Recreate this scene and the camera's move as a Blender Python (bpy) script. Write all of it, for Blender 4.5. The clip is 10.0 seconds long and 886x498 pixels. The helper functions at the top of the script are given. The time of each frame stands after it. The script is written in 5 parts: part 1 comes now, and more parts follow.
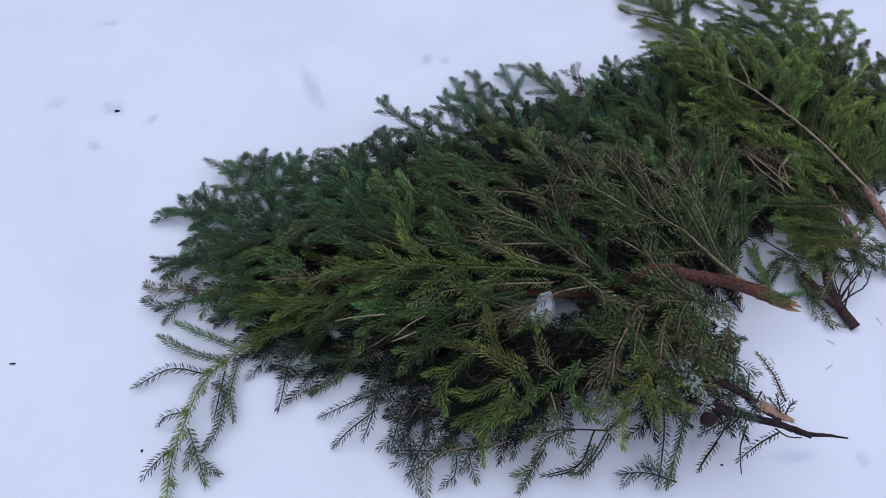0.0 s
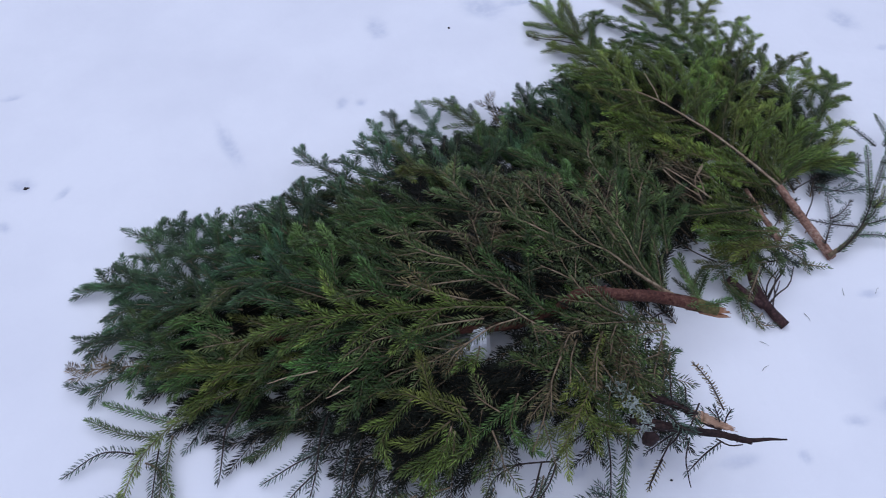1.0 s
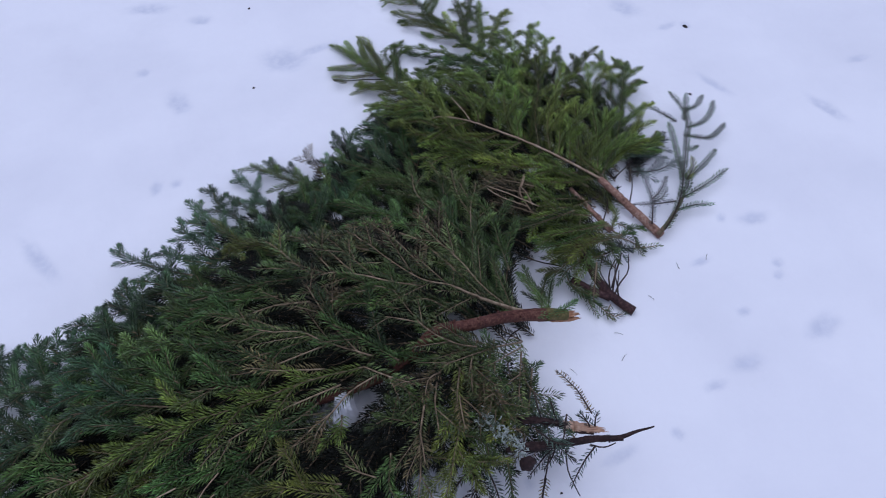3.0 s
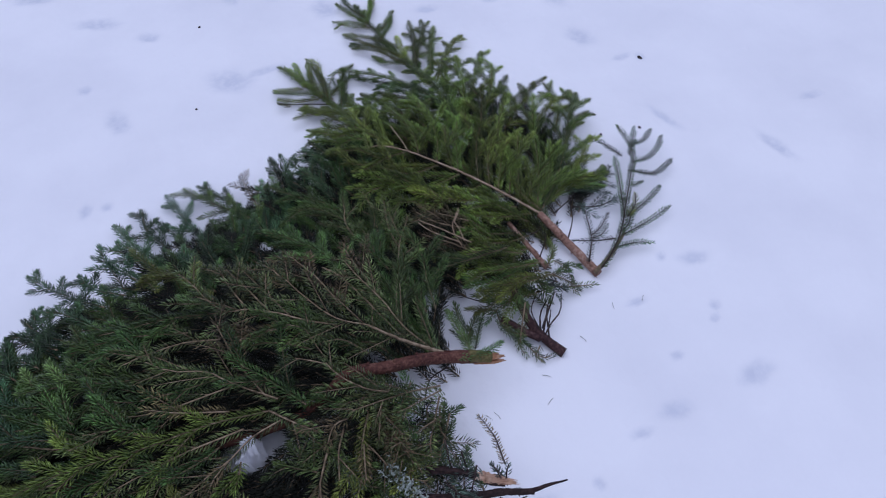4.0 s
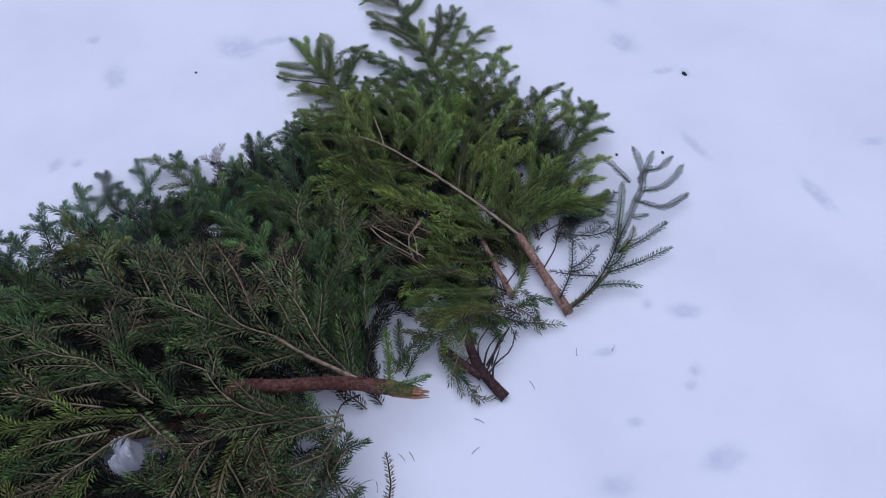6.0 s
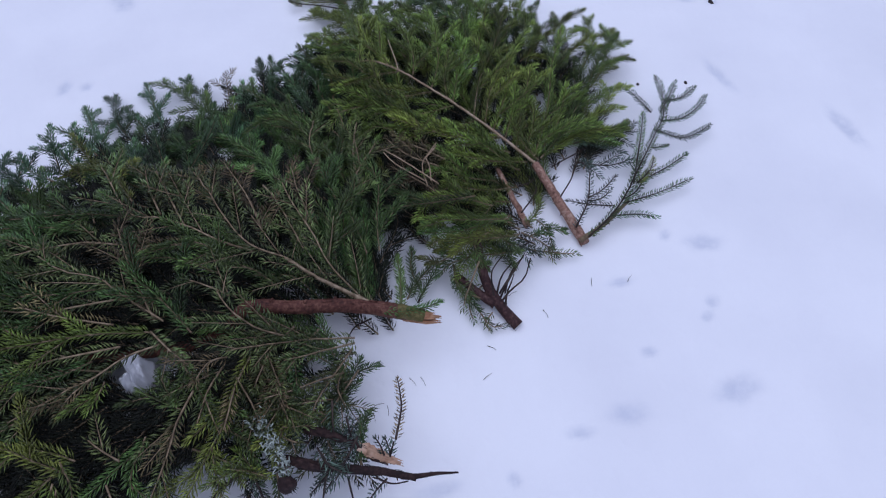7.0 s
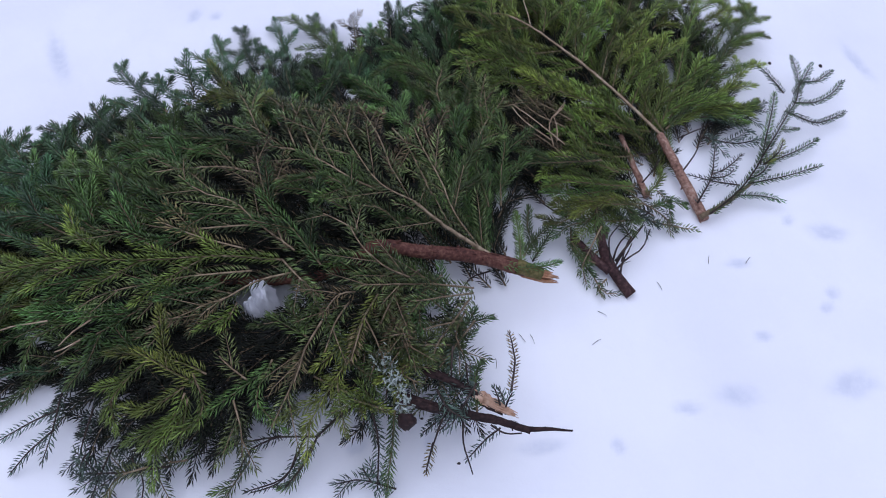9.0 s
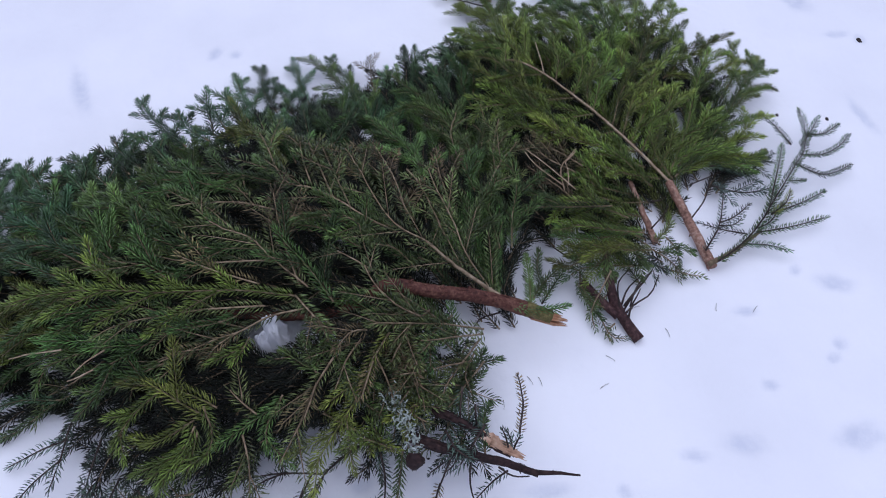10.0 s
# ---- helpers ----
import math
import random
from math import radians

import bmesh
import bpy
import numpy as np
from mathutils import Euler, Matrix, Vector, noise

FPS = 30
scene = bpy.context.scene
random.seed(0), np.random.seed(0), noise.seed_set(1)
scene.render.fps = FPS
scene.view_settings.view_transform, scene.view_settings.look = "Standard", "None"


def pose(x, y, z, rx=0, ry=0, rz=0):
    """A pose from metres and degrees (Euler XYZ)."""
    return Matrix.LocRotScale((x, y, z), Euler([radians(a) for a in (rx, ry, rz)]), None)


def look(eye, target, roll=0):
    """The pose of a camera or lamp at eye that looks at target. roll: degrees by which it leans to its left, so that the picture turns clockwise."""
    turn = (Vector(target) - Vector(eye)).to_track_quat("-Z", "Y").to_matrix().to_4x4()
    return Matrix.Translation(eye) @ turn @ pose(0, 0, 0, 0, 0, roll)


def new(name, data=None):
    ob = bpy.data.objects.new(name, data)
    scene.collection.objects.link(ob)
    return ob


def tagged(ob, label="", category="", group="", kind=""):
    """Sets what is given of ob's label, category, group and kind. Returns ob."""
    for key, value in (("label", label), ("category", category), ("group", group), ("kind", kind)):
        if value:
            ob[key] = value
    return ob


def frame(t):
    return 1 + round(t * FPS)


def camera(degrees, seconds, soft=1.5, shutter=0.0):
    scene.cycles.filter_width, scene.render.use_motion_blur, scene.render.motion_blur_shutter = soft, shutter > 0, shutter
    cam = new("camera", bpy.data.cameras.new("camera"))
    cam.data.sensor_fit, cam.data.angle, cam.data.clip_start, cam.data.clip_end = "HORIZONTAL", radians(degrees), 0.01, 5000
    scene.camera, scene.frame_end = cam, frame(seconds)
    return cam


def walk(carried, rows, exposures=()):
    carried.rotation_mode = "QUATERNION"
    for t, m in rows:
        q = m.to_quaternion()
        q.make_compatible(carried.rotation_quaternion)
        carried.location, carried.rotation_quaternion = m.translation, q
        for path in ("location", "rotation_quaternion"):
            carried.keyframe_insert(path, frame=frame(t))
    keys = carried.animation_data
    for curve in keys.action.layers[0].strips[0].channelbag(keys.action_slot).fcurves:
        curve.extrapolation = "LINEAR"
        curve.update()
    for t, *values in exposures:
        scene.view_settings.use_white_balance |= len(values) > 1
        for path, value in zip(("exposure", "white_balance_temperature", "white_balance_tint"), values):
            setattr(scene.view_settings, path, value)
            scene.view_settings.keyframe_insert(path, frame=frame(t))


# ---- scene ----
cam = camera(61.3, 10.0, soft=1.0, shutter=0.25)
PATH = [
    (0, (0.01, -0.066, 1.164), (0.052, 1.124, -0.444), 3.0),
    (0.5, (0.029, -0.053, 1.17), (0.119, 1.165, -0.414), 1.7),
    (1, (0.058, -0.039, 1.174), (0.225, 1.198, -0.388), 1.1),
    (1.5, (0.083, -0.027, 1.179), (0.344, 1.209, -0.372), 0.9),
    (2, (0.103, -0.02, 1.185), (0.427, 1.221, -0.35), -0.0),
    (2.5, (0.117, -0.012, 1.187), (0.509, 1.222, -0.337), -0.7),
    (3, (0.143, -0.004, 1.187), (0.628, 1.198, -0.336), -1.3),
    (4.5, (0.354, 0.025, 1.184), (0.852, 1.269, -0.3), 2.1),
    (5, (0.425, 0.055, 1.168), (0.772, 1.349, -0.316), 1.0),
    (6.3, (0.56, 0.065, 1.104), (0.836, 1.287, -0.455), 1.5),
    (6.5, (0.558, 0.064, 1.097), (0.821, 1.266, -0.48), 1.3),
    (7, (0.547, 0.05, 1.074), (0.779, 1.201, -0.545), 1.1),
    (7.5, (0.517, 0.046, 1.058), (0.729, 1.137, -0.604), 2.4),
    (8, (0.487, 0.044, 1.051), (0.666, 1.106, -0.634), 2.4),
    (8.5, (0.454, 0.047, 1.059), (0.59, 1.119, -0.624), 2.4),
    (9, (0.438, 0.048, 1.064), (0.523, 1.14, -0.609), 1.5),
    (9.5, (0.431, 0.049, 1.069), (0.521, 1.173, -0.583), 2.5),
    (10, (0.423, 0.044, 1.077), (0.505, 1.22, -0.539), 2.7),
]
walk(cam, [(t, look(eye, target, roll)) for t, eye, target, roll in PATH],
     [(0.0, -0.28, 6420, 8), (1.5, -0.28, 6380, 9), (3.0, -0.36, 6280, 12), (4.5, -0.4, 6240, 13), (6.5, -0.34, 6250, 12), (8.0, -0.28, 6280, 13), (8.5, -0.26, 6280, 13), (9.0, -0.04, 6450, 11), (9.5, -0.1, 6480, 11), (10.0, -0.12, 6500, 11)])


# ---- light ----
sky_world = bpy.data.worlds.new("overcast_sky")
scene.world = sky_world
sky_world.use_nodes = True
wn, wl = sky_world.node_tree.nodes, sky_world.node_tree.links
wn.clear()
sky = wn.new("ShaderNodeTexSky")
sky.sky_type, sky.sun_disc = "NISHITA", False
sky.sun_elevation, sky.sun_rotation = radians(38), radians(-30)
cloud = wn.new("ShaderNodeRGB")
cloud.outputs[0].default_value = (5.7, 6.35, 10.1, 1)
cover = wn.new("ShaderNodeMix")
cover.data_type = "RGBA"
cover.inputs["Factor"].default_value = 0.85
wl.new(sky.outputs[0], cover.inputs["A"])
wl.new(cloud.outputs[0], cover.inputs["B"])
back = wn.new("ShaderNodeBackground")
back.inputs["Strength"].default_value = 0.0546
wl.new(cover.outputs["Result"], back.inputs["Color"])
wo = wn.new("ShaderNodeOutputWorld")
wl.new(back.outputs[0], wo.inputs["Surface"])

sun = new("sun", bpy.data.lights.new("sun", "SUN"))
sun.data.energy, sun.data.angle, sun.data.color = 2.42, radians(85), (0.77, 0.81, 1.0)
sun.matrix_world = look((0.25, 0.78, 3.2), (0.3, 0.75, 0.0))


# ---- materials ----
def material(name):
    m = bpy.data.materials.new(name)
    m.use_nodes = True
    n = m.node_tree.nodes
    return m, n, m.node_tree.links, n["Principled BSDF"]


def ramp(n, stops):
    r = n.new("ShaderNodeValToRGB")
    while len(r.color_ramp.elements) < len(stops):
        r.color_ramp.elements.new(0.5)
    for e, (at, colour) in zip(r.color_ramp.elements, stops):
        e.position, e.color = at, (*colour, 1)
    return r


def noise_node(n, l, scale, detail=3.0, stretch=None):
    t = n.new("ShaderNodeTexNoise")
    t.inputs["Scale"].default_value, t.inputs["Detail"].default_value = scale, detail
    c = n.new("ShaderNodeTexCoord")
    if stretch:
        p = n.new("ShaderNodeMapping")
        p.inputs["Scale"].default_value = stretch
        l.new(c.outputs["Object"], p.inputs[0])
        l.new(p.outputs[0], t.inputs["Vector"])
    else:
        l.new(c.outputs["Object"], t.inputs["Vector"])
    return t


def needle_material(name, dark, mid, light, rough=0.36):
    """Needles: every one its own shade, whole shoots a little greener or yellower."""
    m, n, l, p = material(name)
    g = n.new("ShaderNodeNewGeometry")
    r = ramp(n, [(0.0, dark), (0.6, mid), (1.0, light)])
    l.new(g.outputs["Random Per Island"], r.inputs[0])
    patch = noise_node(n, l, 14.0, 2.0)
    tint = n.new("ShaderNodeHueSaturation")
    o = n.new("ShaderNodeObjectInfo")
    hue = n.new("ShaderNodeMapRange")
    hue.inputs["To Min"].default_value, hue.inputs["To Max"].default_value = 0.46, 0.505
    l.new(o.outputs["Random"], hue.inputs["Value"])
    l.new(hue.outputs[0], tint.inputs["Hue"])
    val = n.new("ShaderNodeMapRange")
    val.inputs["From Min"].default_value, val.inputs["From Max"].default_value = 0.3, 0.7
    val.inputs["To Min"].default_value, val.inputs["To Max"].default_value = 0.7, 1.3
    l.new(patch.outputs[0], val.inputs["Value"])
    own = n.new("ShaderNodeMapRange")
    own.inputs["To Min"].default_value, own.inputs["To Max"].default_value = 0.6, 1.35
    mixed = n.new("ShaderNodeMath")
    mixed.operation = "MULTIPLY"
    again = n.new("ShaderNodeMath")
    again.operation, again.inputs[1].default_value = "MULTIPLY", 7.13
    wrap = n.new("ShaderNodeMath")
    wrap.operation = "FRACT"
    l.new(o.outputs["Random"], again.inputs[0])
    l.new(again.outputs[0], wrap.inputs[0])
    l.new(wrap.outputs[0], own.inputs["Value"])
    l.new(val.outputs[0], mixed.inputs[0])
    l.new(own.outputs[0], mixed.inputs[1])
    # per-vertex brightness: random shoot tone plus painted shading that sets shoots apart
    shoot_shade, fresh = n.new("ShaderNodeAttribute"), n.new("ShaderNodeMath")
    shoot_shade.attribute_name, fresh.operation = "shoot_shade", "MULTIPLY"
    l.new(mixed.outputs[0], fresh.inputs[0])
    l.new(shoot_shade.outputs["Fac"], fresh.inputs[1])
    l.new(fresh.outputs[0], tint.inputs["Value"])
    l.new(r.outputs[0], tint.inputs["Color"])
    tint.inputs["Saturation"].default_value = 1.06
    l.new(tint.outputs[0], p.inputs["Base Color"])
    p.inputs["Roughness"].default_value = rough
    p.inputs["Specular IOR Level"].default_value = 0.5
    return m


NEEDLES = {
    "green": needle_material("green_needles", (0.033, 0.067, 0.018), (0.066, 0.134, 0.037), (0.137, 0.267, 0.082)),
    "blue": needle_material("blue_green_needles", (0.023, 0.053, 0.022), (0.046, 0.107, 0.045), (0.099, 0.215, 0.097)),
    "lime": needle_material("yellow_green_needles", (0.059, 0.085, 0.018), (0.118, 0.17, 0.036), (0.224, 0.318, 0.077)),
    "olive": needle_material("olive_needles", (0.047, 0.067, 0.023), (0.094, 0.134, 0.046), (0.191, 0.267, 0.099)),
    "fresh": needle_material("fresh_green_needles", (0.058, 0.093, 0.021), (0.116, 0.186, 0.041), (0.232, 0.365, 0.09)),
    # near-black colour puts the shade inside the heap into these needles
    "inner": needle_material("hollow_shade_needles", (0.005, 0.008, 0.004), (0.011, 0.016, 0.008), (0.022, 0.024, 0.013), 0.8),
    "dead": needle_material("browning_needles", (0.077, 0.065, 0.029), (0.14, 0.118, 0.052), (0.25, 0.213, 0.1), 0.6),
    "pale": needle_material("needle_undersides", (0.034, 0.053, 0.041), (0.062, 0.096, 0.074), (0.117, 0.175, 0.138), 0.5),
}


def bark_material(name, dark, mid, light, scale=210.0, rough=0.75, bump=0.5):
    m, n, l, p = material(name)
    a = noise_node(n, l, scale, 6.0)
    b = noise_node(n, l, scale * 0.12, 3.0)
    r = ramp(n, [(0.32, dark), (0.5, mid), (0.72, light)])
    mix = n.new("ShaderNodeMath")
    mix.operation = "MULTIPLY_ADD"
    mix.inputs[1].default_value = 0.65
    half = n.new("ShaderNodeMath")
    half.operation = "MULTIPLY"
    half.inputs[1].default_value = 0.35
    l.new(b.outputs[0], half.inputs[0])
    l.new(a.outputs[0], mix.inputs[0])
    l.new(half.outputs[0], mix.inputs[2])
    l.new(mix.outputs[0], r.inputs[0])
    l.new(r.outputs[0], p.inputs["Base Color"])
    h = n.new("ShaderNodeBump")
    h.inputs["Strength"].default_value, h.inputs["Distance"].default_value = bump, 0.003
    l.new(a.outputs[0], h.inputs["Height"])
    l.new(h.outputs[0], p.inputs["Normal"])
    p.inputs["Roughness"].default_value = rough
    p.inputs["Specular IOR Level"].default_value = 0.25
    return m


TWIG = bark_material("tan_twig_bark", (0.075, 0.055, 0.033), (0.21, 0.155, 0.095), (0.42, 0.33, 0.22), 120.0)
TAN_TWIG = bark_material("light_bare_twig", (0.16, 0.11, 0.07), (0.33, 0.24, 0.155), (0.5, 0.4, 0.29), 150.0)
DARK_TWIG = bark_material("dark_twig_bark", (0.018, 0.013, 0.012), (0.04, 0.028, 0.024), (0.1, 0.075, 0.06), 120.0)
RED_BARK = bark_material("red_brown_bark", (0.035, 0.013, 0.010), (0.105, 0.04, 0.028), (0.23, 0.12, 0.08))
TAN_BARK = bark_material("orange_tan_bark", (0.11, 0.055, 0.04), (0.31, 0.175, 0.125), (0.55, 0.42, 0.33))
MOSS_BARK = bark_material("moss_covered_bark", (0.045, 0.04, 0.014), (0.12, 0.105, 0.035), (0.24, 0.18, 0.085))
TORN = bark_material("torn_orange_wood", (0.14, 0.06, 0.03), (0.38, 0.19, 0.10), (0.62, 0.40, 0.25), 110.0, 0.7, 0.4)
DARK_BARK = bark_material("dark_wet_bark", (0.008, 0.005, 0.005), (0.026, 0.013, 0.012), (0.075, 0.042, 0.034))
MAROON_BARK = bark_material("dark_maroon_bark", (0.014, 0.007, 0.007), (0.055, 0.026, 0.025), (0.14, 0.08, 0.07))
FALLEN = bark_material("fallen_needle_brown", (0.03, 0.03, 0.014), (0.07, 0.065, 0.03), (0.15, 0.11, 0.06), 300.0)
SPLIT = bark_material("pale_split_wood", (0.22, 0.11, 0.065), (0.52, 0.33, 0.22), (0.72, 0.54, 0.41), 90.0, 0.7, 0.3)
LICHEN = bark_material("grey_green_lichen", (0.2, 0.24, 0.2), (0.38, 0.43, 0.38), (0.55, 0.6, 0.55), 200.0, 0.9)
CRUMB = bark_material("dark_bark_crumb", (0.012, 0.01, 0.01), (0.035, 0.028, 0.026), (0.08, 0.06, 0.05), 300.0)

SNOW, n, l, p = material("settled_snow")
grain, drift, stain = noise_node(n, l, 420.0, 4.0), noise_node(n, l, 22.0, 4.0), noise_node(n, l, 3.0, 4.0)
r = ramp(n, [(0.3, (0.80, 0.81, 0.83)), (0.6, (0.87, 0.88, 0.89))])
l.new(stain.outputs[0], r.inputs[0])
# the snow turns patchily greyer inside the old pits
pit_tone, patchy, pit_mix = n.new("ShaderNodeAttribute"), n.new("ShaderNodeMapRange"), n.new("ShaderNodeMix")
pit_tone.attribute_name, pit_mix.data_type = "pit_grey", "RGBA"
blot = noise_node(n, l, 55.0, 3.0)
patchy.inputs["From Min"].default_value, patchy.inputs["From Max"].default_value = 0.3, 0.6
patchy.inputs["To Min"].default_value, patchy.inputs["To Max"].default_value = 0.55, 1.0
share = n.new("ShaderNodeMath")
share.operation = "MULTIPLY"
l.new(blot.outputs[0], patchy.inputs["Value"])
l.new(pit_tone.outputs["Fac"], share.inputs[0])
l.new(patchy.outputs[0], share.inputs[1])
l.new(share.outputs[0], pit_mix.inputs["Factor"])
l.new(r.outputs[0], pit_mix.inputs["A"])
pit_mix.inputs["B"].default_value = (0.65, 0.68, 0.74, 1)
l.new(pit_mix.outputs["Result"], p.inputs["Base Color"])
h1, h2 = n.new("ShaderNodeBump"), n.new("ShaderNodeBump")
h1.inputs["Strength"].default_value, h1.inputs["Distance"].default_value = 0.25, 0.001
h2.inputs["Strength"].default_value, h2.inputs["Distance"].default_value = 0.35, 0.01
l.new(grain.outputs[0], h1.inputs["Height"])
l.new(drift.outputs[0], h2.inputs["Height"])
l.new(h2.outputs[0], h1.inputs["Normal"])
l.new(h1.outputs[0], p.inputs["Normal"])
p.inputs["Roughness"].default_value = 0.65
p.inputs["Specular IOR Level"].default_value = 0.25

# ---- the snow, one sheet to the horizon ----
DENTS = []


def dent(x, y, wide, deep, turn):
    """An old soft pit in the snow: half sizes in metres, turned by degrees."""
    DENTS.append((x, y, max(wide, 0.010), max(deep, 0.010), radians(turn)))


dent(-0.824, 1.172, 0.020, 0.019, 0)
dent(-0.689, 1.157, 0.029, 0.017, -10)
dent(-0.598, 1.125, 0.017, 0.009, 55)
dent(-0.778, 1.458, 0.019, 0.011, 0)
dent(-0.699, 1.041, 0.018, 0.010, -30)
dent(-0.260, 1.241, 0.015, 0.075, 20)
dent(-0.002, 1.360, 0.013, 0.019, 0)
dent(0.042, 1.358, 0.011, 0.014, 0)
dent(-0.058, 2.330, 0.066, 0.030, 0)
dent(0.098, 2.120, 0.063, 0.024, -12)
dent(0.222, 2.002, 0.025, 0.023, 0)
dent(0.035, 1.813, 0.015, 0.018, 0)
dent(0.099, 1.651, 0.027, 0.041, 0)
dent(0.392, 1.717, 0.052, 0.049, 0)
dent(0.481, 1.726, 0.050, 0.015, 0)
dent(0.483, 2.145, 0.023, 0.060, 0)
dent(0.611, 2.105, 0.033, 0.046, -30)
dent(0.722, 1.961, 0.042, 0.043, -20)
dent(0.999, 1.857, 0.029, 0.021, 0)
dent(1.194, 1.846, 0.034, 0.022, -15)
dent(1.379, 1.807, 0.038, 0.065, 0)
dent(1.351, 1.562, 0.035, 0.039, 0)
dent(1.407, 1.432, 0.028, 0.011, 0)
dent(1.455, 1.414, 0.009, 0.018, 0)
dent(1.563, 0.975, 0.018, 0.050, 15)
dent(1.779, 1.103, 0.027, 0.014, 0)
dent(1.164, 0.746, 0.029, 0.018, 0)
dent(1.100, 0.773, 0.009, 0.009, 0)
dent(1.131, 0.625, 0.009, 0.013, 0)
dent(1.112, 0.600, 0.007, 0.009, 0)
dent(1.110, 0.467, 0.035, 0.022, 0)
dent(0.926, 0.457, 0.033, 0.015, -15)
dent(0.989, 0.691, 0.018, 0.007, 0)
dent(0.992, 0.553, 0.012, 0.006, 0)
dent(0.843, 0.441, 0.019, 0.009, 0)
dent(0.728, 0.389, 0.009, 0.008, 0)
dent(0.616, 0.393, 0.033, 0.010, 0)
dent(1.372, 1.166, 0.014, 0.043, 15)
dent(0.347, 0.407, 0.013, 0.012, 0)
dent(0.454, 0.411, 0.010, 0.008, 0)


def smooth_noise(x, y, scale, seed):
    return np.array([noise.noise((a * scale, b * scale, seed)) for a, b in zip(x, y)])


def pits(x, y):
    """Each old pit: its half sizes, and how far the points lie from its middle in those sizes."""
    for cx, cy, wide, deep, turn in DENTS:
        c, s = math.cos(turn), math.sin(turn)
        u, v = (c * (x - cx) + s * (y - cy)) / wide, (-s * (x - cx) + c * (y - cy)) / deep
        wobble = 1.0 + 0.13 * np.sin(2 * np.arctan2(v, u) + cx * 40) + 0.06 * np.sin(5 * np.arctan2(v, u) + cy * 60)
        yield wide, deep, np.sqrt(u * u + v * v) / wobble


def snow_height(x, y):
    z = 0.006 * smooth_noise(x, y, 2.3, 1.0) + 0.0022 * smooth_noise(x, y, 11.0, 5.0) + 0.0007 * smooth_noise(x, y, 45.0, 9.0)
    for wide, deep, d in pits(x, y):
        z = z - min(0.3 * wide, 0.3 * deep, 0.006) * np.exp(-d ** 2.4)
    return z


def ground():
    def line(lo, hi, step, far):
        inner = list(np.arange(lo, hi + step / 2, step))
        out, d = [], step
        while d < far:
            d *= 1.6
            out.append(d)
        return np.array([lo - d for d in reversed(out)] + inner + [hi + d for d in out])
    xs, ys = line(-0.75, 1.95, 0.006, 900.0), line(0.0, 2.4, 0.006, 900.0)
    gx, gy = np.meshgrid(xs, ys)
    x, y = gx.ravel(), gy.ravel()
    z = np.zeros(len(x))
    near = (np.abs(x - 0.6) < 6) & (np.abs(y - 1) < 6)
    z[near] = snow_height(x[near], y[near])
    w, h = len(xs), len(ys)
    i = (np.arange(h - 1)[:, None] * w + np.arange(w - 1)[None, :]).ravel()
    quads = np.stack([i, i + 1, i + w + 1, i + w], 1)
    me = bpy.data.meshes.new("ground")
    me.from_pydata(np.stack([x, y, z], 1).tolist(), [], quads.tolist())
    me.shade_smooth()
    # how grey each point is: full in a pit's middle, fading at its rim
    pit_grey = np.zeros(len(x))
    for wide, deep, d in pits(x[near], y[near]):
        pit_grey[near] = np.maximum(pit_grey[near], np.exp(-d ** 3))
    me.attributes.new("pit_grey", "FLOAT", "POINT").data.foreach_set("value", pit_grey.astype(np.float32))
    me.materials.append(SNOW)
    return tagged(new("ground", me), "white settled snow with small grey pits", "snow", kind="structure")


ground()

# ---- spruce ----
RNG = np.random.default_rng(7)


SWELLS = ((0, 0.45, 0.034), (0.2, 0.45, 0.079), (0.4, 0.45, 0.085), (-0.4, 0.65, 0.012), (-0.2, 0.65, 0.06), (0, 0.65, 0.11), (0.2, 0.65, 0.017), (0.4, 0.65, 0.111), (1, 0.65, 0.009), (-0.4, 0.85, 0.022), (-0.2, 0.85, 0.053), (0, 0.85, 0.048), (0.2, 0.85, 0.105), (0.4, 0.85, 0.07), (0.6, 0.85, 0.058), (0.8, 0.85, 0.014), (0, 1.05, 0.042), (0.2, 1.05, 0.041), (0.6, 1.05, 0.04), (0.8, 1.05, 0.02), (1, 1.05, 0.029), (0.4, 1.25, 0.027), (0.6, 1.25, 0.066), (0.8, 1.25, 0.047), (1, 1.25, 0.059), (0.8, 1.45, 0.014), (1, 1.45, 0.055))


def mound(x, y):
    """Height of the heap of branches over the snow."""
    return sum(h * math.exp(-((x - a) ** 2 + (y - b) ** 2) / 0.0361) for a, b, h in SWELLS)


class Heap:
    """Triangles gathered for one mesh."""

    def __init__(self):
        self.v, self.f, self.shoot_shade, self.n = [], [], [], 0

    def add(self, v, f, shoot_shade=None):
        if shoot_shade is not None:
            self.shoot_shade.append(shoot_shade)
        self.v.append(np.asarray(v, float))
        self.f.append(np.asarray(f, int) + self.n)
        self.n += len(v)

    def mesh(self, name, mat, smooth=True):
        v, f = np.concatenate(self.v), np.concatenate(self.f)
        me = bpy.data.meshes.new(name)
        me.vertices.add(len(v))
        me.vertices.foreach_set("co", v.ravel())
        me.loops.add(f.size)
        me.loops.foreach_set("vertex_index", f.ravel())
        me.polygons.add(len(f))
        me.polygons.foreach_set("loop_start", np.arange(0, f.size, 3))
        me.update(calc_edges=True)
        if self.shoot_shade:
            me.attributes.new("shoot_shade", "FLOAT", "POINT").data.foreach_set("value", np.concatenate(self.shoot_shade).astype(np.float32))
        if smooth:
            me.shade_smooth()
        me.materials.append(mat)
        return me


